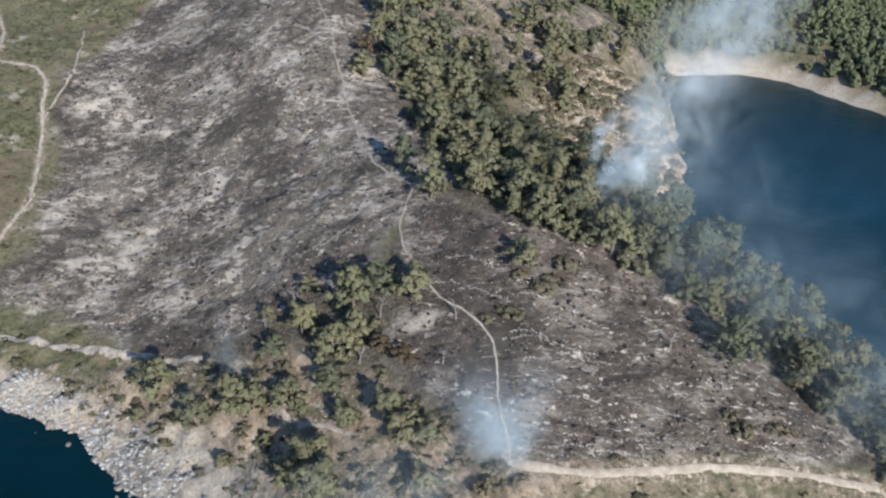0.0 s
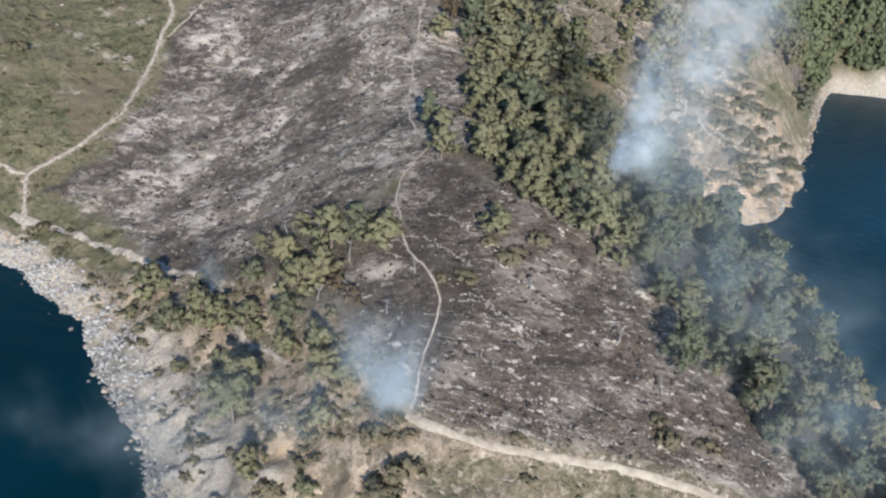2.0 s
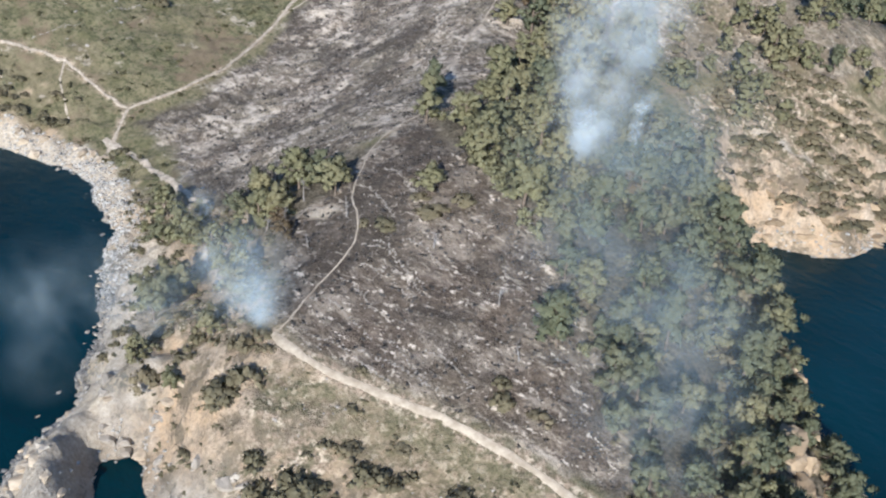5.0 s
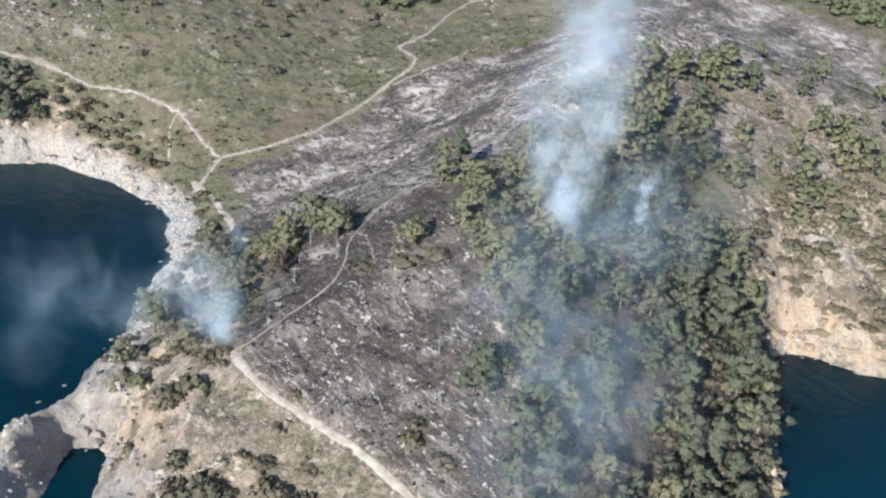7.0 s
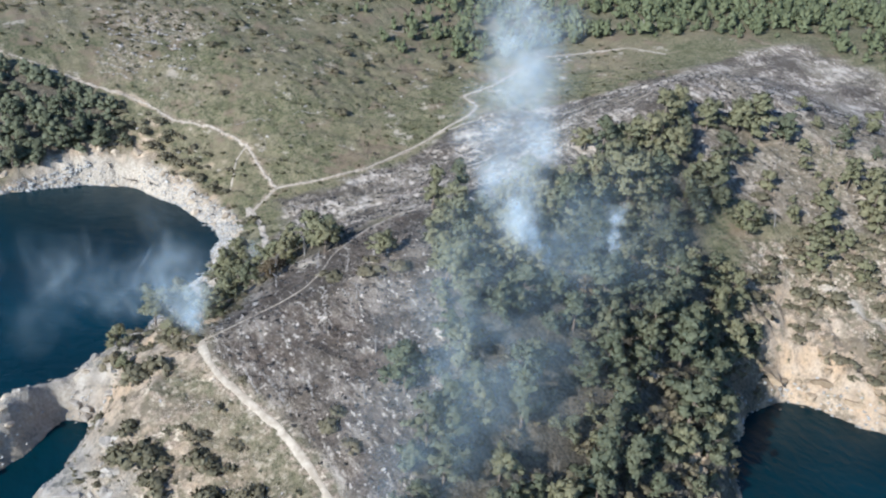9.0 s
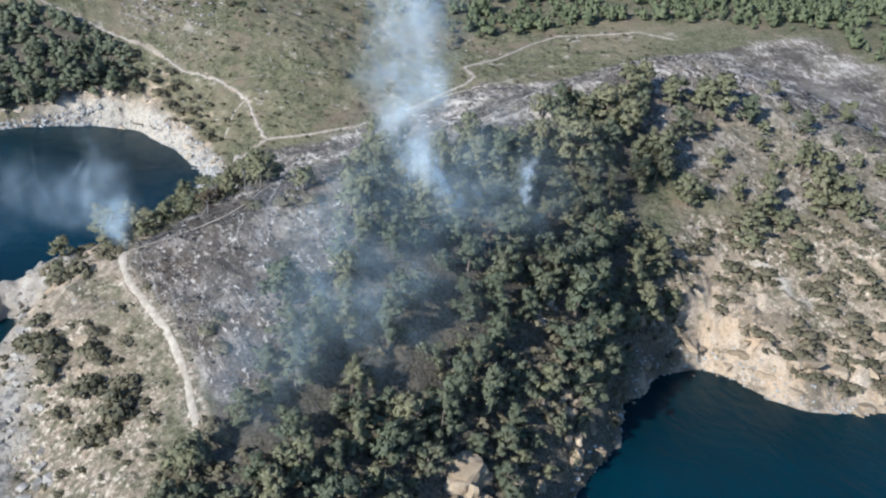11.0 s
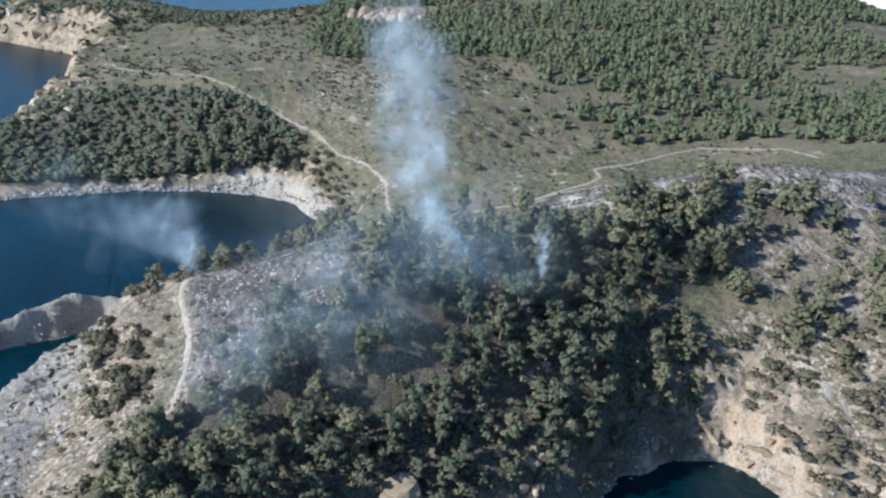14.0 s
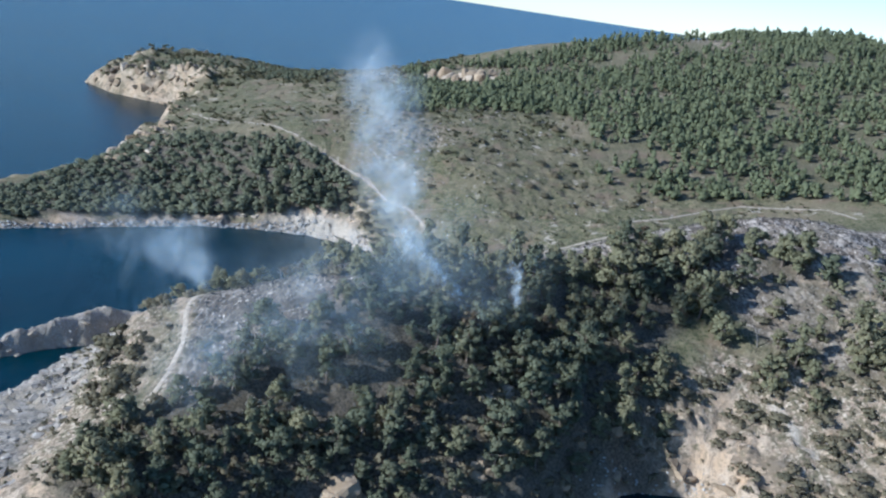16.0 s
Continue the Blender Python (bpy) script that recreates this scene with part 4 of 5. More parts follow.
SNAGS = []
for k in range(3):
    trunk, limbs = snag_shape(700 + k)
    e = tagged(new("dead_tree"), "bare grey fire-killed pine with broken limbs", "tree", "fire-killed trees of the grove")
    stem = part("trunk", mesh("trunk", *trunk, ASH_BARK, True), e)
    for b in limbs:
        part("branch", mesh("branch", *b, ASH_BARK, True), stem)
    SNAGS.append(e)
for n, (x, y) in enumerate([(-8, 134), (-2, 133), (6, 130), (-14, 149), (-21, 150), (-26, 147), (8, 138), (-5, 141), (28, 137), (44, 133), (26, 257), (31, 268), (-2, 282), (14, 290), (52, 127)]):
    m = pose(x, y, ground_z(x, y), rng.uniform(-8, 8), rng.uniform(-8, 8), rng.uniform(0, 360))
    if n < 3:
        SNAGS[n].matrix_basis = m
    else:
        copy_thing(SNAGS[n % 3], m)


for n, (x, y, way) in enumerate(((-135, 138, 35), (-128, 141, 70))):
    trunk, limbs = snag_shape(710 + n)
    e = tagged(new("fallen_tree"), "dark dead pine lying across the pale beach", "tree", "fallen trees of the beach")
    e.matrix_basis = pose(x, y, ground_z(x, y) + 0.5, 0, 0, way) @ pose(0, 0, 0, 78, 0, 0) @ Matrix.Diagonal((1.5, 1.5, 1.5, 1))
    stem = part("trunk", mesh("trunk", *trunk, BARK, True), e)
    for b in limbs:
        part("branch", mesh("branch", *b, BARK, True), stem)


# ---- shrubs ----
def bush_shape(seed, clumps=18, level=1, count=16, size=0.17):
    r = np.random.default_rng(seed)
    pieces = []
    for _ in range(clumps):
        t, q = r.uniform(0, 6.28), math.sqrt(r.uniform(0, 1)) * 0.85
        q *= 1 + 0.3 * math.cos(2 * t + seed)
        pieces.append(clump((q * math.cos(t), q * math.sin(t), 0.15 + 0.42 * (1 - 0.8 * q) * r.uniform(0.5, 1.4)), r.uniform(0.17, 0.36), r, level, count, size, 0.8))
    v, f = join(pieces)
    return leafy(v, (0, 0, 0.05), (1, 1, 0.8)), f


BUSHES = [mesh("shrub", *bush_shape(400 + k), SHRUB) for k in range(6)]
TIP_BUSHES = [(32, 92, 2.8), (36, 94, 4.0), (43, 94, 3.4), (46, 102, 2.4), (43, 101, 2.2), (52, 100, 3.0), (61, 103, 4.4), (57, 106, 3.0), (64, 99, 3.0), (54, 95, 2.0), (19, 102, 2.6), (13, 107, 2.0), (18, 98, 2.2), (39, 102, 1.6), (52, 122, 1.5), (54, 120, 2.0), (78, 115.5, 2.8), (29, 94, 2.0), (-1, 99, 2.6)]
COVE_BUSHES = [(33, 263, 3.2), (41, 258, 3.2), (43, 267, 3.0), (40, 282, 3.2), (40, 239, 3.0), (49, 256, 3.2), (50, 266, 3.8), (56, 269, 3.2), (55, 274, 2.7), (62, 256, 2.7), (64, 259, 2.6), (67, 270, 3.6), (61, 267, 3.2), (50, 243, 2.0), (55, 247, 1.3), (71, 265, 2.6), (61, 249, 2.4), (17, 261, 3.0), (58, 280, 3.0), (66, 284, 3.0)]
GROVE_BUSHES = [(17, 138, 2.6), (13, 137, 1.6), (24, 143, 3.6), (19, 145, 1.8), (-4, 131, 2.0), (-21, 138, 1.8), (-20, 120, 2.0), (-40, 134, 2.4), (18, 108, 1.4), (33, 113, 1.1), (17, 99, 3.4), (27, 147, 2.6), (60, 121, 2.2)]
HILLFOOT_BUSHES = [(-193, 194, 3.4), (-205, 203, 3.0), (-175, 178, 2.8), (-169, 208, 2.6), (-164, 227, 3.2), (-179, 236, 3.4), (-168, 186, 2.4), (-184, 199, 3.2), (-147, 172, 2.2), (-149, 215, 2.8), (-155, 231, 3.0), (-175, 222, 3.0), (-138, 239, 2.8), (-136, 232, 2.4), (-124, 205, 2.2), (-188, 190, 2.6), (-172, 238, 3.4), (-193, 233, 3.4), (-218, 233, 3.6), (-226, 223, 3.0), (-160, 240, 2.6), (-198, 212, 2.4)]
FIELD_BUSHES = [(-117, 154, 3.0), (-132, 147, 3.4), (-139, 145, 3.2), (-145, 138, 3.4), (-128, 150, 2.6), (-123, 207, 2.6), (-143, 261, 4.0), (-138, 258, 3.0), (-142, 221, 2.4), (-84, 159, 2.2), (-121, 151, 2.4), (-149, 134, 3.4), (-76, 154, 2.0), (-62, 147, 1.9), (-85, 157, 1.8), (-111, 156, 1.8)]


def bush(x, y, r, group, tall=(0.6, 0.9)):
    m = pose(x, y, ground_z(x, y) - 0.15, 0, 0, rng.uniform(0, 360)) @ Matrix.Diagonal((r, r, r * rng.uniform(*tall), 1))
    thing("shrub", BUSHES[int(rng.integers(6))], "low grey-green evergreen shrub on dry stony ground", "shrub", group, at=m)


for x, y, r in TIP_BUSHES:
    bush(x, y, r * 1.1, "shrubs on the point", (0.9, 1.25))
for x, y, r in COVE_BUSHES:
    bush(x, y, r, "shrubs above the cove")
for x, y, r in GROVE_BUSHES:
    bush(x, y, r, "shrubs round the grove")
for x, y, r in HILLFOOT_BUSHES:
    bush(x, y, r, "shrubs at the foot of the hill")
for x, y, r in FIELD_BUSHES:
    bush(x, y, r, "shrubs by the bay")
small = []
for outline, n, sizes in ((COVE_SLOPE, 112, (0.9, 3.4)), (TIP_SLOPE, 50, (0.6, 2.1)), (SHORE_BAND, 42, (1.1, 2.8)), (WEST_SLOPE, 50, (0.5, 1.6))):
    for x, y, r in fill(outline, 3000, 0.46 if outline is COVE_SLOPE else 0.36, sizes, n, (), -0.3 if outline is COVE_SLOPE else -0.08):
        if r > 1.75:
            bush(x, y, r, "small shrubs of the slopes")
        else:
            small.append((x, y, r, rng.uniform(0.6, 0.9)))
thing("small_shrubs", mesh("small_shrubs", *scatter([bush_shape(430 + k, 11, 1, 9, 0.25) for k in range(5)], small, -0.05), SHRUB), "small grey-green shrubs dotting the dry slopes", "shrubs", kind="stuff")

low = [bush_shape(450 + k, 3, 1, 5, 0.45) for k in range(6)]


def spread(n, box, test, sizes, flat=(0.5, 0.9), shore=6.0):
    x, y = rng.uniform(box[0], box[1], n), rng.uniform(box[2], box[3], n)
    ok = test(x, y) & (inland(x, y, COAST) > shore)
    return [(a, b, rng.uniform(*sizes), rng.uniform(*flat)) for a, b in zip(x[ok], y[ok])]


def shaded(x, y):
    return (inland(x, y, EAST_WOOD) > -7) & (y < 236) & (inland(x, y, COAST) < 26) & (np.hypot(x - 93, y - 154) > 7)


def unburnt(x, y):
    lanes = np.minimum(off_line(x, y, PATHS["bay"]), off_line(x, y, PATHS["shore"]))
    thick = fbm(x, y, 28, 91) * 0.5 + 0.5 + rng.uniform(-0.25, 0.25, len(x))
    return (inland(x, y, BURNT_RIDGE) < -1) & (inland(x, y, BURNT_SLOPE) < -1) & (inland(x, y, HILL_WOOD) < 0) & (inland(x, y, SPIT_WOOD) < 0) & (inland(x, y, EAST_WOOD) < 0) & (lanes > 1.3) & (thick > 0.46)


scrub = spread(4700, (-330, -60, 140, 330), unburnt, (0.4, 1.25)) + spread(3000, (-420, -190, -30, 260), unburnt, (0.6, 2.2)) + spread(2600, (-580, -380, -100, 200), unburnt, (1.4, 3.6), shore=3.0)


def wooded(x, y):
    return inland(x, y, EAST_WOOD) > 1


def on_slopes(x, y):
    return (np.maximum(inland(x, y, TIP_SLOPE), np.maximum(inland(x, y, COVE_SLOPE), inland(x, y, WEST_SLOPE))) > 0) & (off_line(x, y, DIRT_TRACK) > 1.6) & (fbm(x, y, 9, 99, 3) + rng.uniform(-0.3, 0.3, len(x)) > 0.0)


under = spread(2800, (30, 116, 100, 240), shaded, (0.5, 2.1), (0.6, 1.0), 0.6) + spread(1900, (-15, 114, 100, 262), wooded, (0.3, 1.3), (0.5, 0.9))
west_scrub = spread(700, (-66, 14, 98, 150), lambda x, y: (inland(x, y, WEST_SLOPE) > 0) & (fbm(x, y, 12, 103, 3) > -0.1), (0.5, 1.5), (0.6, 1.0), 5.0)
slope_scrub = west_scrub + spread(9000, (-70, 100, 76, 294), on_slopes, (0.22, 0.85), (0.5, 0.9), 2.5)
thing("slope_scrub", mesh("slope_scrub", *scatter(low, slope_scrub), SHRUB), "low brown-green scrub on dry stony slopes", "scrub", kind="stuff")
thing("undergrowth", mesh("undergrowth", *scatter(low, under), SHRUB), "dark shrubby undergrowth on the shaded wooded bank", "undergrowth", kind="stuff")
thing("scrub", mesh("scrub", *scatter(low, scrub), TUFT), "low green and straw-coloured scrub over the field", "scrub", kind="stuff")


def on_ridge(x, y):
    return (inland(x, y, BURNT_RIDGE) > 1) & (off_line(x, y, PATHS["ridge"]) > 1)


def on_slope(x, y):
    return (inland(x, y, BURNT_SLOPE) > 1) & (off_line(x, y, PATHS["ridge"]) > 0.8) & (off_line(x, y, DIRT_TRACK) > 1.6)


stub = [clump((0, 0, 0.2), 0.5, np.random.default_rng(470 + k), 1, 8, 0.7, 0.7) for k in range(5)]
burnt = spread(5200, (-100, 50, 145, 330), on_ridge, (0.2, 0.65)) + spread(1800, (-5, 80, 108, 175), on_slope, (0.18, 0.6))
thing("charred_scrub", mesh("charred_scrub", *scatter(stub, burnt), CHARRED), "blackened stubs of burnt scrub on ashy ground", "scrub", kind="stuff")


# ---- stones ----
def stone_shape(seed, level=1, flat=0.62):
    r = np.random.default_rng(seed)
    v, f = ICO[level]
    cut = v.copy()
    for _ in range(12):
        n = r.normal(size=3)
        n /= np.linalg.norm(n)
        h = r.uniform(0.42, 0.75)
        over = cut @ n - h
        cut = cut - np.where(over > 0, over, 0)[:, None] * n
    return cut * np.array([r.uniform(0.8, 1.2), r.uniform(0.7, 1.0), flat]), f


pebbles = [stone_shape(500 + k) for k in range(8)]


def rubble(x, y):
    return np.maximum(inland(x, y, TIP_SLOPE), np.maximum(inland(x, y, COVE_SLOPE), inland(x, y, WEST_SLOPE))) > 0


def by_terraces(x, y):
    return np.hypot((x + 195) / 34, (y - 160) / 24) < rng.uniform(0.2, 1.1, len(x))


loose = spread(260, (-235, -155, 132, 190), by_terraces, (0.5, 1.7), (0.5, 0.9)) + spread(2200, (-60, 95, 96, 300), rubble, (0.1, 0.4), (0.7, 1.1)) + spread(180, (-60, 95, 70, 300), rubble, (0.3, 0.8), (0.6, 1.0)) + spread(900, (-340, -120, 120, 330), unburnt, (0.3, 1.3), (0.5, 0.9)) + spread(2600, (-100, 50, 145, 330), on_ridge, (0.1, 0.4), (0.7, 1.1)) + spread(1700, (-5, 80, 108, 175), on_slope, (0.08, 0.28), (0.7, 1.1))
TERRACES = [((-132, 168), (-128, 183)), ((-127, 190), (-125, 202)), ((-122, 209), (-120, 214)), ((16, 133), (31, 131)), ((19, 129), (31, 128)), ((17, 125), (26, 124)), ((16, 120), (30, 119)), ((21, 113), (38, 114.5)), ((30, 115), (46, 117)), ((22, 136), (34, 135)), ((31, 119), (42, 117.5)), ((39, 121), (49, 120)), ((17, 134.5), (32, 129.5)), ((6, 151), (17, 147)), ((4, 146), (17, 141)), ((-19, 163), (-10, 165)), ((-6, 138), (6, 140)), ((-31, 160), (-14, 166))]
for (ax, ay), (bx, by) in TERRACES:
    n = int(math.hypot(bx - ax, by - ay) * 5)
    for q in np.linspace(0, 1, n):
        loose.append((ax + (bx - ax) * q + rng.normal() * 0.2, ay + (by - ay) * q + math.sin(q * 5) * 0.6 + rng.normal() * 0.14, rng.uniform(0.12, 0.32), 0.9))
for k in range(9):
    ax, ay = -177 - 2.9 * k + rng.normal(), 138 + 2.2 * k + rng.normal() * 2
    long = rng.uniform(12, 22)
    for q in np.linspace(0, 1, int(long * 3)):
        loose.append((ax + 0.66 * long * q + rng.normal() * 0.25, ay + 0.75 * long * q + math.sin(4 * q + k) + rng.normal() * 0.2, rng.uniform(0.2, 0.55), 0.9))
thing("field_stones", mesh("field_stones", *scatter(pebbles, loose, 0.1), STONES), "pale loose stones and old terrace lines on burnt ground", "stones", kind="stuff")


def along(line, n, lo, hi, sizes):
    out = []
    for _ in range(n):
        i = int(rng.integers(len(line) - 1))
        (ax, ay), (bx, by) = line[i], line[i + 1]
        q, off = rng.uniform(), rng.uniform(lo, hi)
        ln = math.hypot(bx - ax, by - ay)
        out.append((ax + (bx - ax) * q - (by - ay) / ln * off, ay + (by - ay) * q + (bx - ax) / ln * off, rng.uniform(*sizes) ** 1.0, rng.uniform(0.8, 1.2)))
    return out


shore = along(BAY_COAST[:13], 1300, -5, 3.5, (0.18, 0.75)) + along(BAY_COAST[12:], 700, -4, 4.5, (0.18, 0.6)) + along(BAY_COAST[6:14], 2000, -3.5, 7, (0.22, 0.7)) + along(COVE_COAST[:22], 900, -4, 2.5, (0.25, 0.8)) + along(BAY_COAST[:6], 700, -4, 3, (0.4, 1.3))
thing("shore_stones", mesh("shore_stones", *scatter(pebbles, shore, 0.12), SHORE_STONE), "pale sea-worn stones heaped along the waterline", "stones", kind="stuff")
thing("wet_stones", mesh("wet_stones", *scatter(pebbles, along(BAY_COAST[12:22], 1700, -5.5, 2.0, (0.3, 1.0)), 0.12), WET_STONE), "dark wet stones and boulders strewn along the west shore", "stones", kind="stuff")
BOULDERS = [mesh("boulder", *stone_shape(540 + k, 2, 0.7), m) for k, m in enumerate((GREY_ROCK, ROCK, GREY_ROCK, ROCK, OCHRE_ROCK, GREY_ROCK))]


def boulder(x, y, r, group, kinds=(0, 1, 2, 3, 5)):
    m = pose(x, y, max(ground_z(x, y), -0.6) + 0.05 * r, rng.uniform(-15, 15), rng.uniform(-15, 15), rng.uniform(0, 360)) @ Matrix.Diagonal((r, r, r * rng.uniform(0.8, 1.2), 1))
    thing("boulder", BOULDERS[int(rng.choice(kinds))], "pale grey sea-worn boulder on the rocky shore", "boulder", group, at=m)


for x, y, s, q in along(BAY_COAST[8:22], 90, -4, 2.5, (0.5, 1.3)):
    boulder(x, y, s, "boulders of the bay")
for x, y, s, q in along(COVE_COAST[4:20], 46, -3.5, 1, (0.4, 1.1)):
    boulder(x, y, s, "boulders of the cove", (1, 3, 4))


def crag_shape(seed):
    """A block of rock with broken faces."""
    r = np.random.default_rng(seed)
    v, f = ICO[3]
    cut = v / np.abs(v).max(1, keepdims=True) ** 0.7
    for _ in range(11):
        n = r.normal(size=3)
        n[2] *= 0.7
        n /= np.linalg.norm(n)
        over = cut @ n - r.uniform(0.5, 0.9)
        cut = cut - np.where(over > 0, over, 0)[:, None] * n
    split = np.sign(np.sin(cut[:, :1] * r.uniform(2, 5) + cut[:, 2:] * r.uniform(-3, 3) + seed)) * 0.07
    k = fbm(cut[:, 0] * 3 + seed, cut[:, 1] * 3 + cut[:, 2] * 2, 1.0, seed, 3)
    return turned(cut * (1 + split + 0.1 * k[:, None]) * np.array([1.2, 0.85, 1.0]), r.uniform(0, 6.28)), f


CRAGS = [mesh("rock_outcrop", *crag_shape(600 + k), m) for k, m in enumerate((OCHRE_ROCK, ROCK, GREY_ROCK, OCHRE_ROCK, ROCK))]


def crag(x, y, r, kinds, label, group, tall=1.0, sunk=0.1):
    m = pose(x, y, ground_z(x, y) - sunk * r, rng.uniform(-12, 12), rng.uniform(-12, 12), rng.uniform(0, 360)) @ Matrix.Diagonal((r, r, r * tall, 1))
    thing("rock_outcrop", CRAGS[int(rng.choice(kinds))], label, "rock", group, at=m)


for x, y, s, q in along(COVE_COAST[3:10], 14, 0.5, 6, (0.8, 2.2)):
    crag(x, y, s, (0, 3), "ochre and cream cliff rock above the water", "outcrops of the point", 0.9, 0.3)
for x, y, s, q in along(COVE_COAST[10:17], 34, -0.5, 8, (1.0, 2.8)):
    crag(x, y, s, (0, 3), "ochre and cream cliff rock above the cove", "outcrops of the cove", 0.42, 0.2)
for x, y, s, q in along(BAY_COAST[16:27], 40, 0.5, 11, (0.6, 1.8)):
    crag(x, y, s, (1, 2, 4), "pale grey fractured rock slab by the sea", "outcrops of the bay", 0.5)
slabs = np.stack([rng.uniform(-8, 92, 620), rng.uniform(64, 97, 620)], 1)
slabs = [(x, y, 0.35 + 1.3 * rng.uniform() ** 2.2, rng.uniform(0.35, 0.7)) for (x, y), d in zip(slabs, inland(slabs[:, 0], slabs[:, 1], COAST)) if d > 1.5 and (x > 30 or y > 90) and y < 92]
thing("rock_slabs", mesh("rock_slabs", *scatter([crag_shape(640 + k) for k in range(6)], slabs, -0.05), GREY_ROCK), "pale grey fractured rock slabs covering the bare point", "rocks", kind="stuff")
for x, y, s, q in along(BAY_COAST[3:10], 34, 0.5, 8, (0.7, 1.9)):
    crag(x, y, s, (1, 4), "cream weathered rock above the bay beach", "outcrops of the beach", 0.7)


for x, y, s, q in along(OUTER_COAST[:9], 60, 0, 22, (1.2, 3.4)):
    crag(x, y, s, (0, 1, 3, 4), "ochre and cream headland cliff rock", "outcrops of the far headland", 0.7, 0.45)
for x, y, s, q in along(OUTER_COAST[:4], 90, 0, 30, (1.6, 4.2)):
    crag(x, y, s, (0, 3, 4), "brown and ochre fractured cliff of the far headland", "cliffs of the far headland", 0.9, 0.55)
for q in np.linspace(0, 1, 30):
    crag(-425 + 45 * q + rng.normal() * 5, 172 + 46 * q + rng.normal() * 3, rng.uniform(2.4, 5.5), (0, 1, 4), "pale bare rock face among far pines", "far rock face", rng.uniform(0.9, 1.6), 0.0)
for x, y, s, q in along([(-184, 25), (-196, 30), (-215, 38), (-244, 34), (-268, 36)], 34, -9, 9, (1.6, 4.2)):
    crag(x, y, s, (0, 1, 3), "ochre weathered rock on the far shore slope", "outcrops of the far shore", 0.8, 0.25)
crag(-215, 16, 5.0, (1, 4), "great pale boulder at the foot of the far shore", "outcrops of the far shore", 0.9, 0.0)
for x, y, s in ((92, 156, 5.6), (97, 150, 3.8), (89, 163, 3.0), (95, 159, 3.0), (75, 184, 2.6), (79, 190, 1.9), (82, 183, 2.2), (97, 140, 2.4)):
    for q in range(5):
        crag(x + rng.normal() * 0.4 * s, y + rng.normal() * 0.4 * s, s * rng.uniform(0.4, 0.75), (0, 3), "tall ochre and cream cliff bluff over the water", "bluffs of the point", rng.uniform(0.65, 1.1))


# ---- smoke ----
def plume(name, axis, radii, count, material, label, seed):
    """Soft thin sheets of smoke strewn round a rising line."""
    r = np.random.default_rng(seed)
    axis, radii = np.array(axis, float), np.array(radii, float)
    steps = 14
    ring = np.array([(math.cos(a), math.sin(a)) for a in np.arange(steps) * 2 * math.pi / steps])
    base = tagged(new(name), label, "smoke")
    base.location = axis[0]
    cells = [[] for _ in axis[1:]]
    for i in range(count):
        t = (len(axis) - 1.001) * r.uniform() ** 1.35
        cells[int(t)].append(t - int(t))
    for j, shares in enumerate(cells):
        verts, faces, uvs = [], [], []
        for q in shares:
            c, w = axis[j] * (1 - q) + axis[j + 1] * q, radii[j] * (1 - q) + radii[j + 1] * q
            c = c + np.clip(r.normal(size=3), -1.6, 1.6) * w * 0.42 - axis[0]
            n = r.normal(size=3)
            n /= np.linalg.norm(n)
            a = np.cross(n, (0.2, 0.5, 0.84))
            a /= np.linalg.norm(a)
            b = np.cross(n, a)
            s = w * r.uniform(0.5, 0.95)
            k = len(verts)
            verts.append(c), uvs.append((0, 0))
            for u in ring:
                verts.append(c + (a * u[0] + b * u[1]) * s), uvs.append(tuple(u))
            faces += [(k, k + 1 + m, k + 1 + (m + 1) % steps) for m in range(steps)]
        if not faces:
            continue
        me = mesh("puff", verts, faces, material, True)
        layer = me.uv_layers.new(name="UVMap")
        layer.data.foreach_set("uv", np.array(uvs, np.float32)[np.array(faces).ravel()].ravel())
        tagged(part("puff", me, base), kind="stuff")


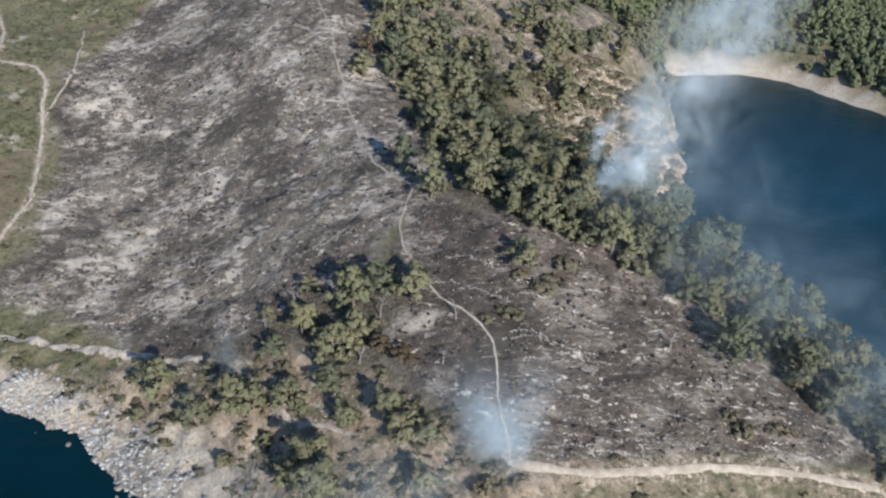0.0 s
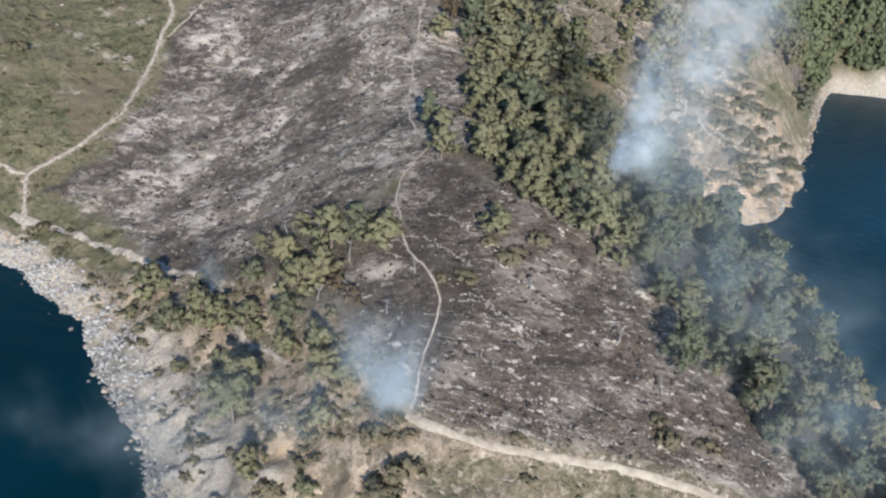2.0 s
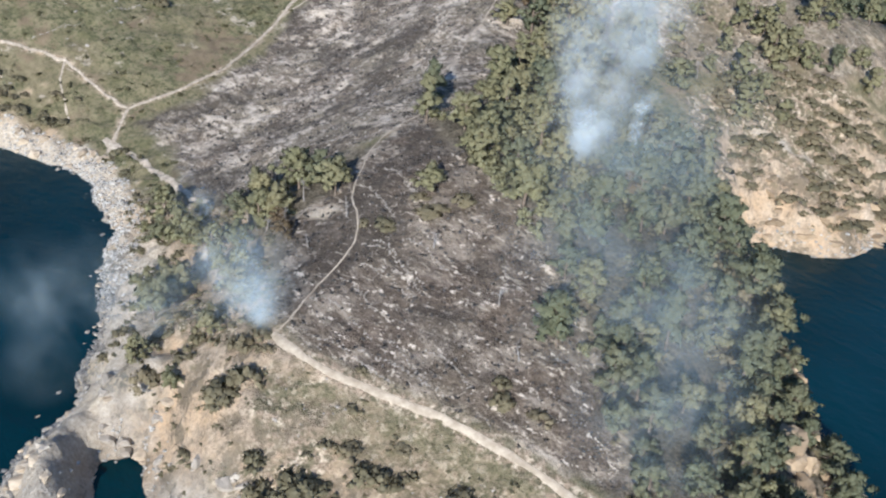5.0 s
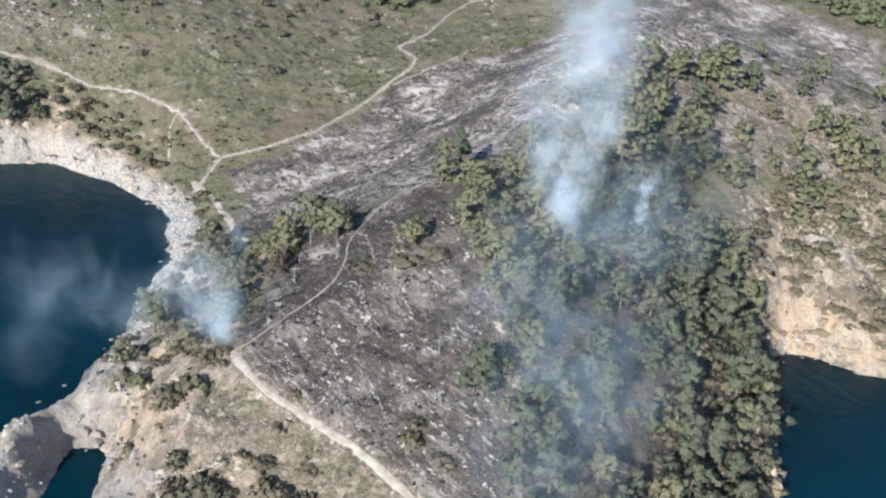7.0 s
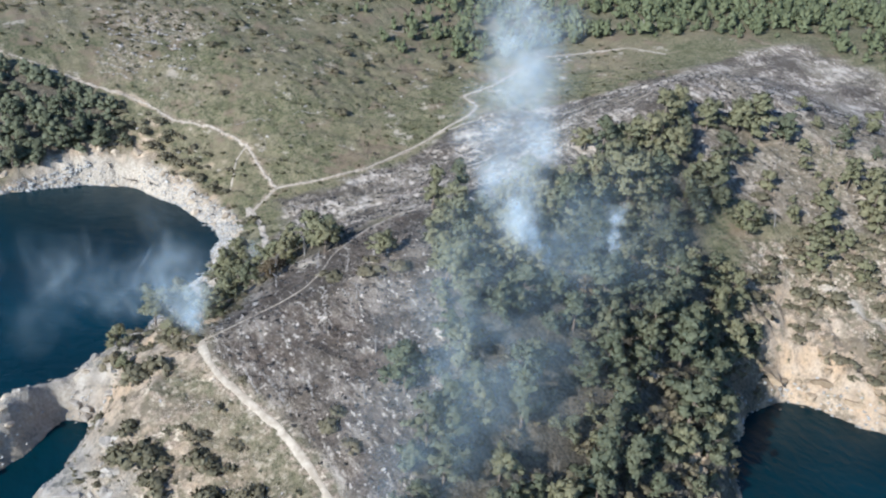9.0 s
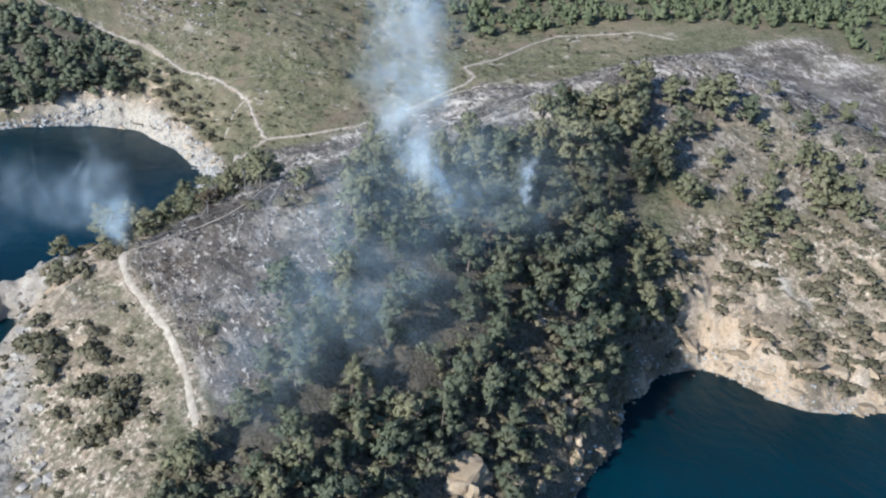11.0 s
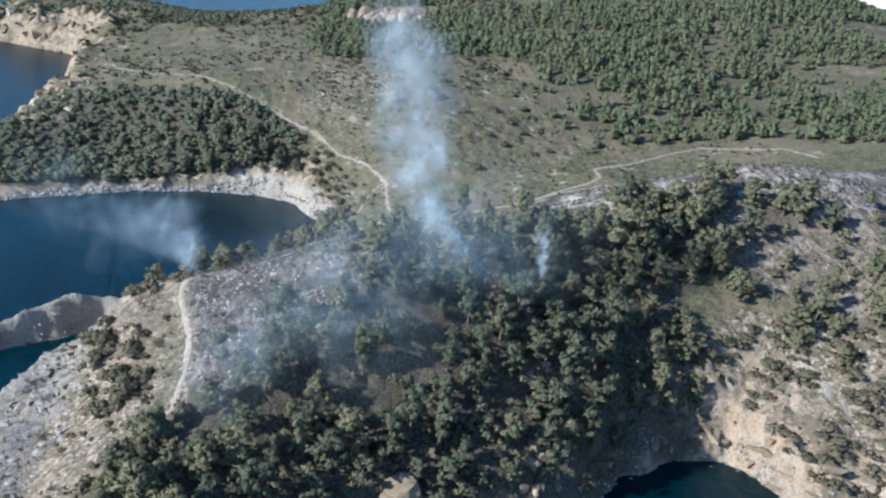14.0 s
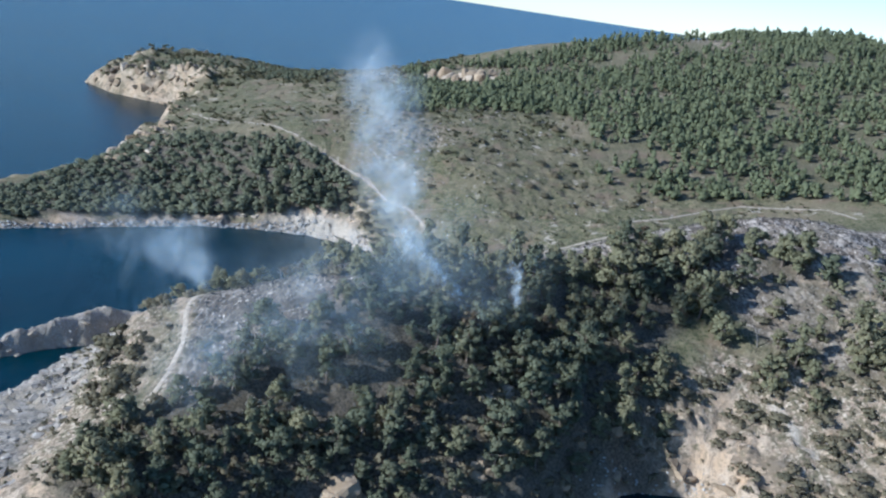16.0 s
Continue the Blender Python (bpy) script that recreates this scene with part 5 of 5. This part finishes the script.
plume("smoke_plume", [(34, 177.5, 35), (35, 173.5, 39), (37, 168.5, 44), (40, 162, 51), (43, 158, 61), (46, 156, 72), (51, 153, 83), (56, 150, 93)], [0.8, 1.4, 2.5, 4.8, 7.2, 8.5, 9.0, 8.0], 320, SMOKE, "pale blue-white smoke column rising from the pine wood", 3)
plume("smoke_plume", [(12, 111.5, 19), (12, 111, 23), (12, 110, 27), (13, 108, 31), (15, 104, 35)], [1.0, 1.9, 3.0, 4.2, 6.0], 64, BLUE_SMOKE, "bluish smoke drifting from the end of the track", 4)
plume("smoke_plume", [(38, 191, 38), (38, 190, 43), (39, 189, 48)], [1.2, 1.8, 2.3], 70, DENSE_SMOKE, "small white smoke wisp among the pines", 5)
plume("smoke_plume", [(-34, 141, 12), (-32, 140, 18), (-29, 138, 24)], [2.0, 3.2, 4.0], 30, BLUE_SMOKE, "faint blue smoke among the pines of the bay slope", 7)
plume("smoke_haze", [(78, 118, 28), (70, 130, 33), (62, 142, 38), (55, 154, 42), (51, 166, 45), (52, 180, 43)], [12, 17, 21, 22, 21, 18], 118, THIN_SMOKE, "thin blue smoke haze hanging over the pine wood", 6)
plume("smoke_haze", [(13, 110.5, 25), (14, 109, 29), (15, 107, 33), (15, 103, 37)], [2.5, 4.5, 7.0, 10.0], 104, BLUE_SMOKE, "thin blue smoke drifting over the bay", 8)
plume("smoke_plume", [(34, 177.5, 37), (35.5, 173.5, 41), (37.5, 168.5, 46), (40, 162.5, 52)], [0.9, 1.4, 2.1, 3.4], 100, DENSE_SMOKE, "dense white foot of the smoke column in the wood", 11)
plume("smoke_haze", [(8, 99, 30), (0, 93, 29), (-10, 87, 25)], [6, 9, 11], 36, THIN_SMOKE, "thin blue smoke spreading over the bay", 12)
plume("smoke_haze", [(-62, 80, 8), (-72, 72, 8), (-84, 60, 9), (-96, 48, 9)], [9, 13, 15, 15], 58, THIN_SMOKE, "thin blue smoke lying over the water of the bay", 13)
plume("smoke_haze", [(4, 102, 27), (-12, 96, 23), (-30, 92, 18)], [5, 8, 10], 44, THIN_SMOKE, "thin smoke trailing from the track end over the shore", 15)
